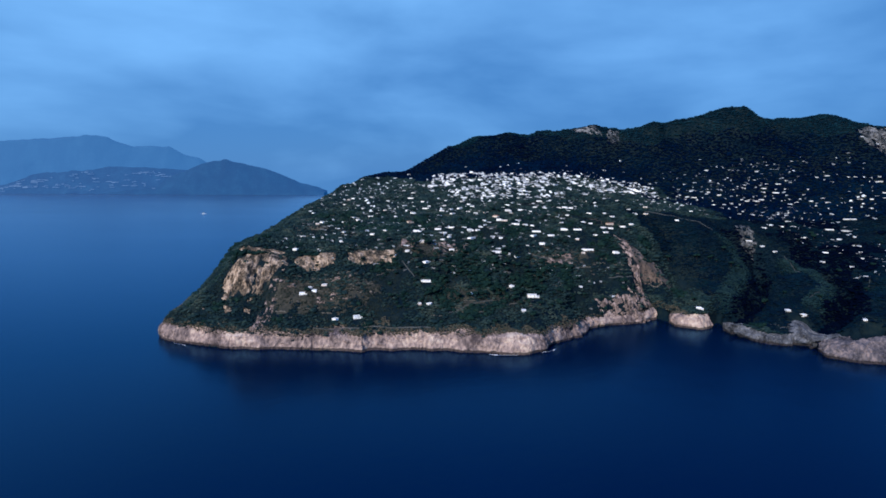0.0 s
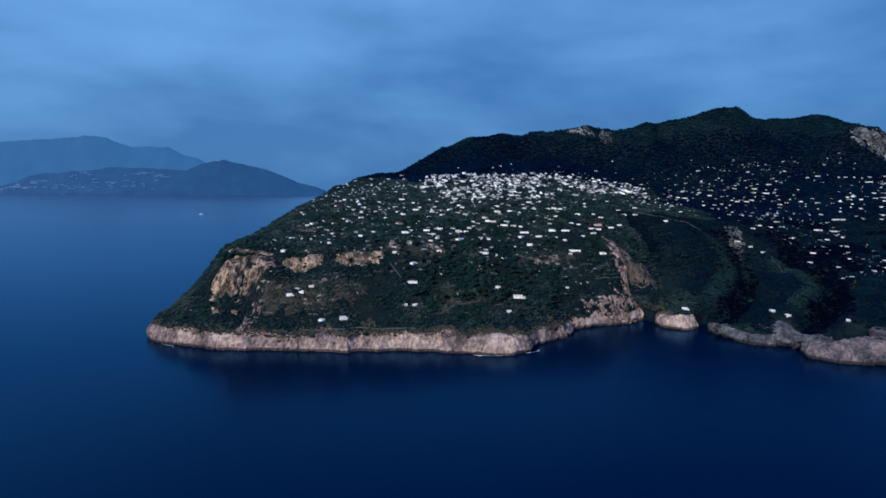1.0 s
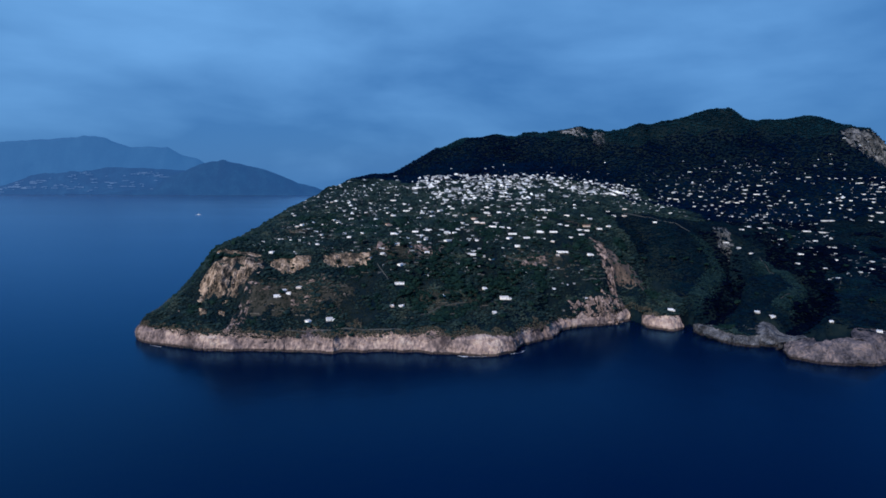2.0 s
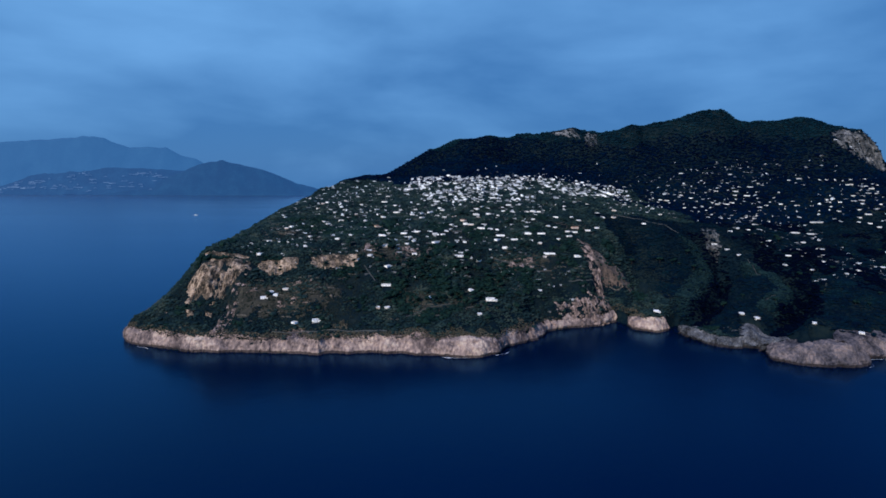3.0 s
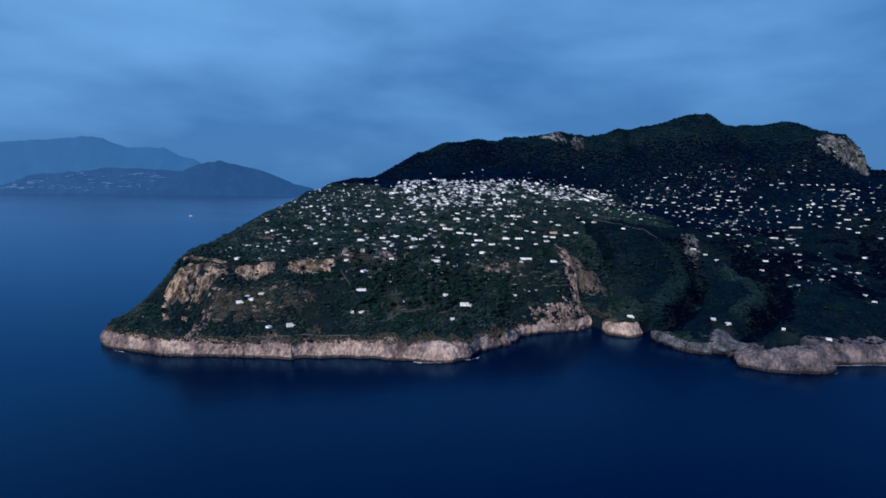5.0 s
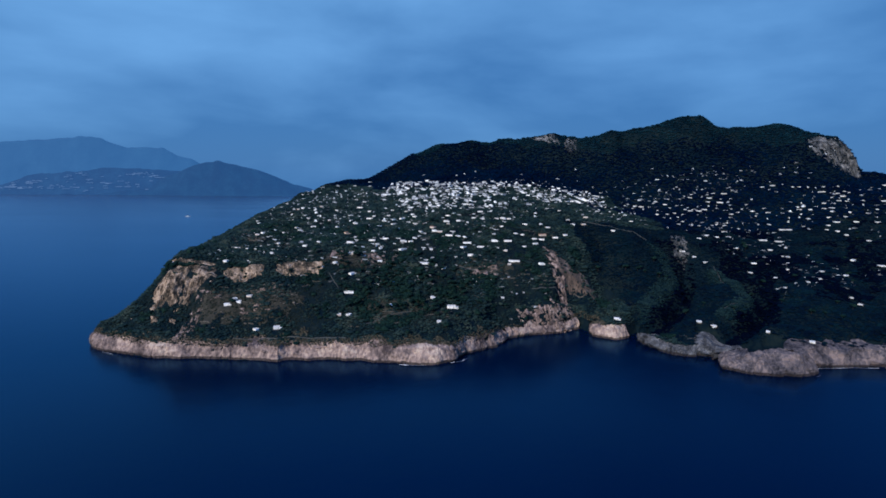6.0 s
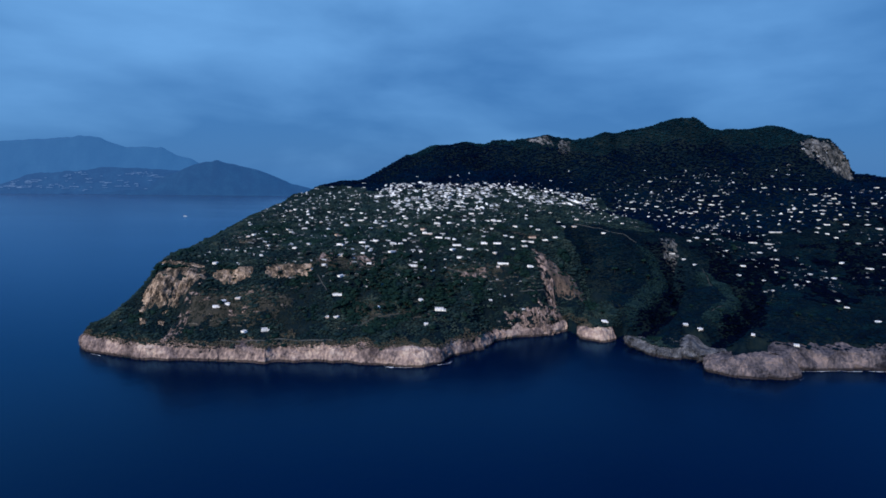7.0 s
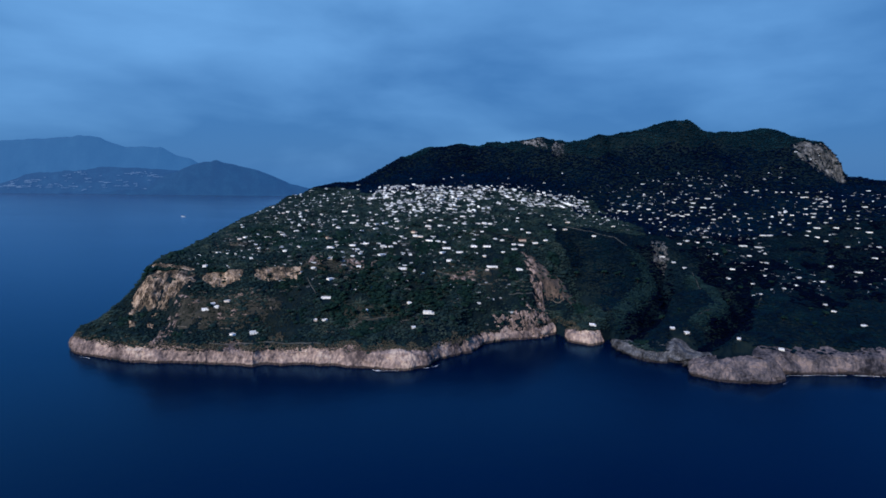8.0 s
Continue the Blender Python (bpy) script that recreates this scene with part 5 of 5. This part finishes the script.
for brow in ([(476, 880), (490, 860), (491, 814), (452, 768), (422, 731), (398, 702)], [(556, 816), (562, 768), (558, 725), (524, 690), (500, 675)]):
    run, _ = fine_line(brow, 3.0)
    away = np.sqrt(((x[:, None] - run[:, 0]) ** 2 + (y[:, None] - run[:, 1]) ** 2).min(1))
    edge |= dice.random(len(x)) < 1.2 - away / 12
keep = edge & clear_of_things(x, y)
x, y = x[keep], y[keep]
size = dice.uniform(1.1, 2.1, len(x))
clumps("heath", x, y, size, size * dice.uniform(0.35, 0.6, len(x)), LIT_BROW, "grey-green heath along the spur's brow, coloured paler as its lit edge", "scrub", 0.6)
x, y = scatter(-300, 400, 600, 930, 3.1)
keep = (fractal(x, y, 26, 3, 180) + 0.9 * stony(x, y) > 1.1) & clear_of_things(x, y)
x, y = x[keep], y[keep]
size = dice.lognormal(-0.35, 0.45, len(x))
clumps("boulders", x, y, size * 1.25, size * 0.7, STONE, "pale loose stones on the open slope", "stones")
x, y = scatter(-362, 1300, 930, 1500, 3.6)
cover = fractal(x, y, 70, 4, 160)
keep = (cover > -1.9 + 0.3 * dice.random(len(x))) & clear_of_things(x, y)
x, y, cover = x[keep], y[keep], cover[keep]
size = dice.lognormal(0.95, 0.28, len(x))
tall = size * dice.uniform(0.25, 0.5, len(x))
garden = (y < 1130 + 30 * cover + np.clip(90 - x, 0, 200) * 0.9) & (x < 470 + 60 * cover)
upland = ~garden & (height(x, y, 0.0) > 286 + 26 * fractal(x, y, 90, 4, 220)) & (y > 1150)
wooded = ~garden & ~upland
clumps("woodland", x[wooded], y[wooded], size[wooded], tall[wooded], HAZE_WOODS, "dark woodland on the mountain", "woodland", 0.5)
clumps("upland_scrub", x[upland], y[upland], size[upland], tall[upland], UPLAND, "thin grey-green scrub on the mountain's upper slopes", "scrub", 0.5)
clumps("garden_trees", x[garden], y[garden], size[garden], tall[garden], BUSH, "dark trees and gardens round the town", "trees")


def terrace_walls():
    """Short drystone walls that follow the slope's contours."""
    v, f = [], []
    made = 0
    for _ in range(1500):
        px, py = chance.uniform(-200, 330), chance.uniform(622, 900)
        a = np.array([px]), np.array([py])
        if inland(*a)[0] < 25 or (float(fractal(px, py, 60, 3, 190)[()]) + 0.8 * float(stony(px, py)) < 0.3) or not clear_of_things(*a)[0]:
            continue
        gx = (ground_at(px + 3, py) - ground_at(px - 3, py)) / 6
        gy = (ground_at(px, py + 3) - ground_at(px, py - 3)) / 6
        along = Vector((gy, -gx)).normalized() if abs(gx) + abs(gy) > 0.05 else Vector((1, 0))
        length, h = chance.uniform(5, 22), chance.uniform(0.7, 1.5)
        n = int(length / 1.2)
        for k in range(n):
            cx, cy = px + along.x * (k - n / 2) * 1.2, py + along.y * (k - n / 2) * 1.2
            z, b = ground_at(cx, cy), len(v)
            hh, w = h * chance.uniform(0.6, 1.2), 0.35
            for q in ((-0.57, -w, -1), (0.57, -w, -1), (0.57, w, -1), (-0.57, w, -1), (-0.55, -w * 0.7, hh), (0.55, -w * 0.8, hh * 0.95), (0.55, w, hh), (-0.55, w, hh)):
                v.append((cx + along.x * q[0] - along.y * q[1], cy + along.y * q[0] + along.x * q[1], z + q[2]))
            f += [[b + i for i in face] for face in ((0, 1, 5, 4), (1, 2, 6, 5), (2, 3, 7, 6), (3, 0, 4, 7), (4, 5, 6, 7))]
        made += 1
        if made >= 210:
            break
    return tagged(new("terrace_walls", mesh_of("terrace_walls", v, f, TERRACE)), "low pale drystone walls of old terraces", "walls", kind="stuff")


terrace_walls()


def pine(tall, wide, seed):
    """A stone pine: tapered trunk with limbs and a broad crown of leafy clumps."""
    root = new("pine_tree")
    luck = random.Random(seed)
    bm = bmesh.new()
    bmesh.ops.create_cone(bm, cap_ends=True, segments=7, radius1=0.32, radius2=0.16, depth=tall * 0.75, matrix=Matrix.Translation((0, 0, tall * 0.36)))
    for k in range(5):
        a = k * 1.256 + luck.uniform(-0.3, 0.3)
        d = Vector((math.cos(a), math.sin(a), 0.8)).normalized()
        m = Matrix.Translation(Vector((0, 0, tall * 0.6)) + d * wide * 0.2) @ d.to_track_quat("Z", "Y").to_matrix().to_4x4()
        bmesh.ops.create_cone(bm, cap_ends=True, segments=5, radius1=0.12, radius2=0.05, depth=wide * 0.42, matrix=m)
    part("trunk", bm, BARK, root)
    bm = bmesh.new()
    for k in range(16):
        a, r = luck.uniform(0, 6.283), wide * 0.4 * math.sqrt(luck.random())
        s = luck.uniform(0.2, 0.34) * wide
        made = bmesh.ops.create_icosphere(bm, subdivisions=1, radius=1, matrix=Matrix.LocRotScale((math.cos(a) * r, math.sin(a) * r, tall * 0.8 + luck.uniform(-0.1, 0.1) * tall - r * 0.2), None, (s, s, s * 0.62)))
        for v in made["verts"]:
            v.co += Vector((luck.uniform(-1, 1), luck.uniform(-1, 1), luck.uniform(-1, 1))) * s * 0.22
    part("crown", bm, PINE, root)
    return tagged(root, "dark rounded pine among the scrub", "tree", "pines on the slope")


PINES = [pine(7.5, 6.5, 1), pine(6.0, 5.5, 2), pine(9.0, 7.5, 3), pine(5.2, 5.0, 4)]
count, tries = 0, 0
while count < 230 and tries < 6000:
    tries += 1
    if chance.random() < 0.6:
        px, py = chance.gauss(75, 65), chance.gauss(690, 32)
    else:
        px, py = chance.uniform(-185, 900), chance.uniform(640, 900)
    a = np.array([px]), np.array([py])
    if inland(*a)[0] < 22 or not clear_of_things(*a)[0] or (290 < px < 370 and 740 < py < 800):
        continue
    m = Matrix.Translation((px, py, ground_at(px, py) - 0.3)) @ Matrix.Rotation(chance.uniform(0, 6.28), 4, "Z") @ Matrix.Scale(chance.uniform(0.75, 1.15), 4)
    copy_thing(chance.choice(PINES), m)
    count += 1
for k, ob in enumerate(PINES):
    px, py = ((40, 700), (110, 705), (150, 700), (20, 720))[k]
    ob.matrix_basis = Matrix.Translation((px, py, ground_at(px, py) - 0.3))


# ---- small things ----
def motor_boat(x, y, yaw):
    root = new("boat")
    bm = bmesh.new()
    ring = []
    for k, (px, half, keel) in enumerate(((-11, 2.4, -0.4), (-5, 2.7, -0.6), (2, 2.6, -0.6), (7, 1.7, -0.5), (11.5, 0.15, 0.6))):
        ring.append([bm.verts.new(p) for p in ((px, -half, 1.7 + 0.05 * k), (px, -half * 0.7, keel + 0.4), (px, 0, keel), (px, half * 0.7, keel + 0.4), (px, half, 1.7 + 0.05 * k))])
    for a, b in zip(ring, ring[1:]):
        for k in range(4):
            bm.faces.new((a[k], a[k + 1], b[k + 1], b[k]))
        bm.faces.new((a[4], a[0], b[0], b[4]))
    bm.faces.new(ring[0])
    bmesh.ops.recalc_face_normals(bm, faces=bm.faces)
    part("hull", bm, HULL, root)
    bm = bmesh.new()
    box(bm, -6, 3, -1.7, 1.7, 1.75, 3.9, 0.3)
    box(bm, -3, 1.5, -1.4, 1.4, 3.9, 5.0, 0.25)
    part("cabin", bm, HULL, root)
    root.matrix_basis = Matrix.Translation((x, y, 0.1)) @ Matrix.Rotation(yaw, 4, "Z") @ Matrix.Scale(0.75, 4)
    return tagged(root, "small white motor vessel on open water", "boat")


motor_boat(-1030, 2590, radians(8))


def foam(name, points, width, label, seed):
    line, along = fine_line(points, 1.0)
    run = np.gradient(line, axis=0)
    run /= np.maximum(np.hypot(*run.T), 1e-6)[:, None]
    side = np.stack([-run[:, 1], run[:, 0]], 1)
    line = line + side * (0.9 + 1.6 * fractal(along, along * 0 + 3, 14, 3, seed + 4))[:, None] * -0.6
    w = width * np.clip(-0.3 + 1.5 * fractal(along, along * 0 + seed, 9, 3, seed), 0.0, 1.4) * np.sin(np.linspace(0.05, math.pi - 0.05, len(line)))
    p = line[:, None] + side[:, None] * (np.linspace(-0.5, 0.5, 5)[None, :] * w[:, None])[..., None]
    z = np.full(p.shape[:2], 0.06) + np.array([0, 0.12, 0.2, 0.12, 0])[None]
    ob = new(name, mesh_of(name, np.concatenate([p, z[..., None]], -1).reshape(-1, 3), sheet(len(line), 5), FOAM, True))
    return tagged(ob, label, "surf", kind="stuff")


foam("wake", [(-1046, 2589), (-1034, 2590), (-1016, 2591)], 5.0, "short white wake round the boat", 3)
foam("surf", [(132, 584), (138, 586), (146, 591), (152, 599)], 4.6, "white surf breaking at the point", 5)
foam("surf", [(72, 578), (80, 576), (88, 575), (104, 576)], 4.2, "white surf at the foot of the rocks", 8)
foam("surf", [(548, 562), (560, 563), (580, 563), (600, 563), (620, 563)], 2.2, "thin white surf line along the rocks", 11)
foam("surf", [(628, 563), (650, 561), (668, 559)], 2.2, "thin white surf line along the rocks", 13)
foam("surf", [(-288, 623), (-278, 619), (-270, 615)], 2.4, "white surf at the western point", 17)
foam("surf", [(528, 536), (536, 541), (541, 548)], 2.0, "small patch of surf behind the head rock", 19)

luck = np.random.default_rng(9)
nx, ny, nz = near_land
v_all, f_all = [], []
for k in range(150):
    mid, wide, row, thick = ((116, 6, 7, 1.0), (130, 9, 8, 1.2), (128, 4, 15, 1.0), (150, 5, 15, 1.3), (147, 12, 5, 1.2), (182, 5, 18, 1.2), (170, 14, 10, 2.5))[int(luck.integers(0, 7))]
    i = int(np.clip(luck.normal(mid, wide), 90, 215))
    j = int(np.clip(luck.normal(row, thick), 2, 22))
    x, y, z = nx[i, j] + luck.uniform(-20, 20), ny[i, j] - 6, nz[i, j]
    w, h = luck.uniform(6, 26) if k % 3 else luck.uniform(24, 60), luck.uniform(0.2, 1.6)
    b = len(v_all)
    v_all += [(x - w / 2, y - 5, z - 3), (x + w / 2, y - 5, z - 3), (x + w / 2, y + 8, z - 3), (x - w / 2, y + 8, z - 3),
              (x - w / 2, y - 5, z + h), (x + w / 2, y - 5, z + h), (x + w / 2, y + 8, z + h), (x - w / 2, y + 8, z + h)]
    f_all += [[b + q for q in f] for f in ((0, 1, 5, 4), (1, 2, 6, 5), (2, 3, 7, 6), (3, 0, 4, 7), (4, 5, 6, 7))]
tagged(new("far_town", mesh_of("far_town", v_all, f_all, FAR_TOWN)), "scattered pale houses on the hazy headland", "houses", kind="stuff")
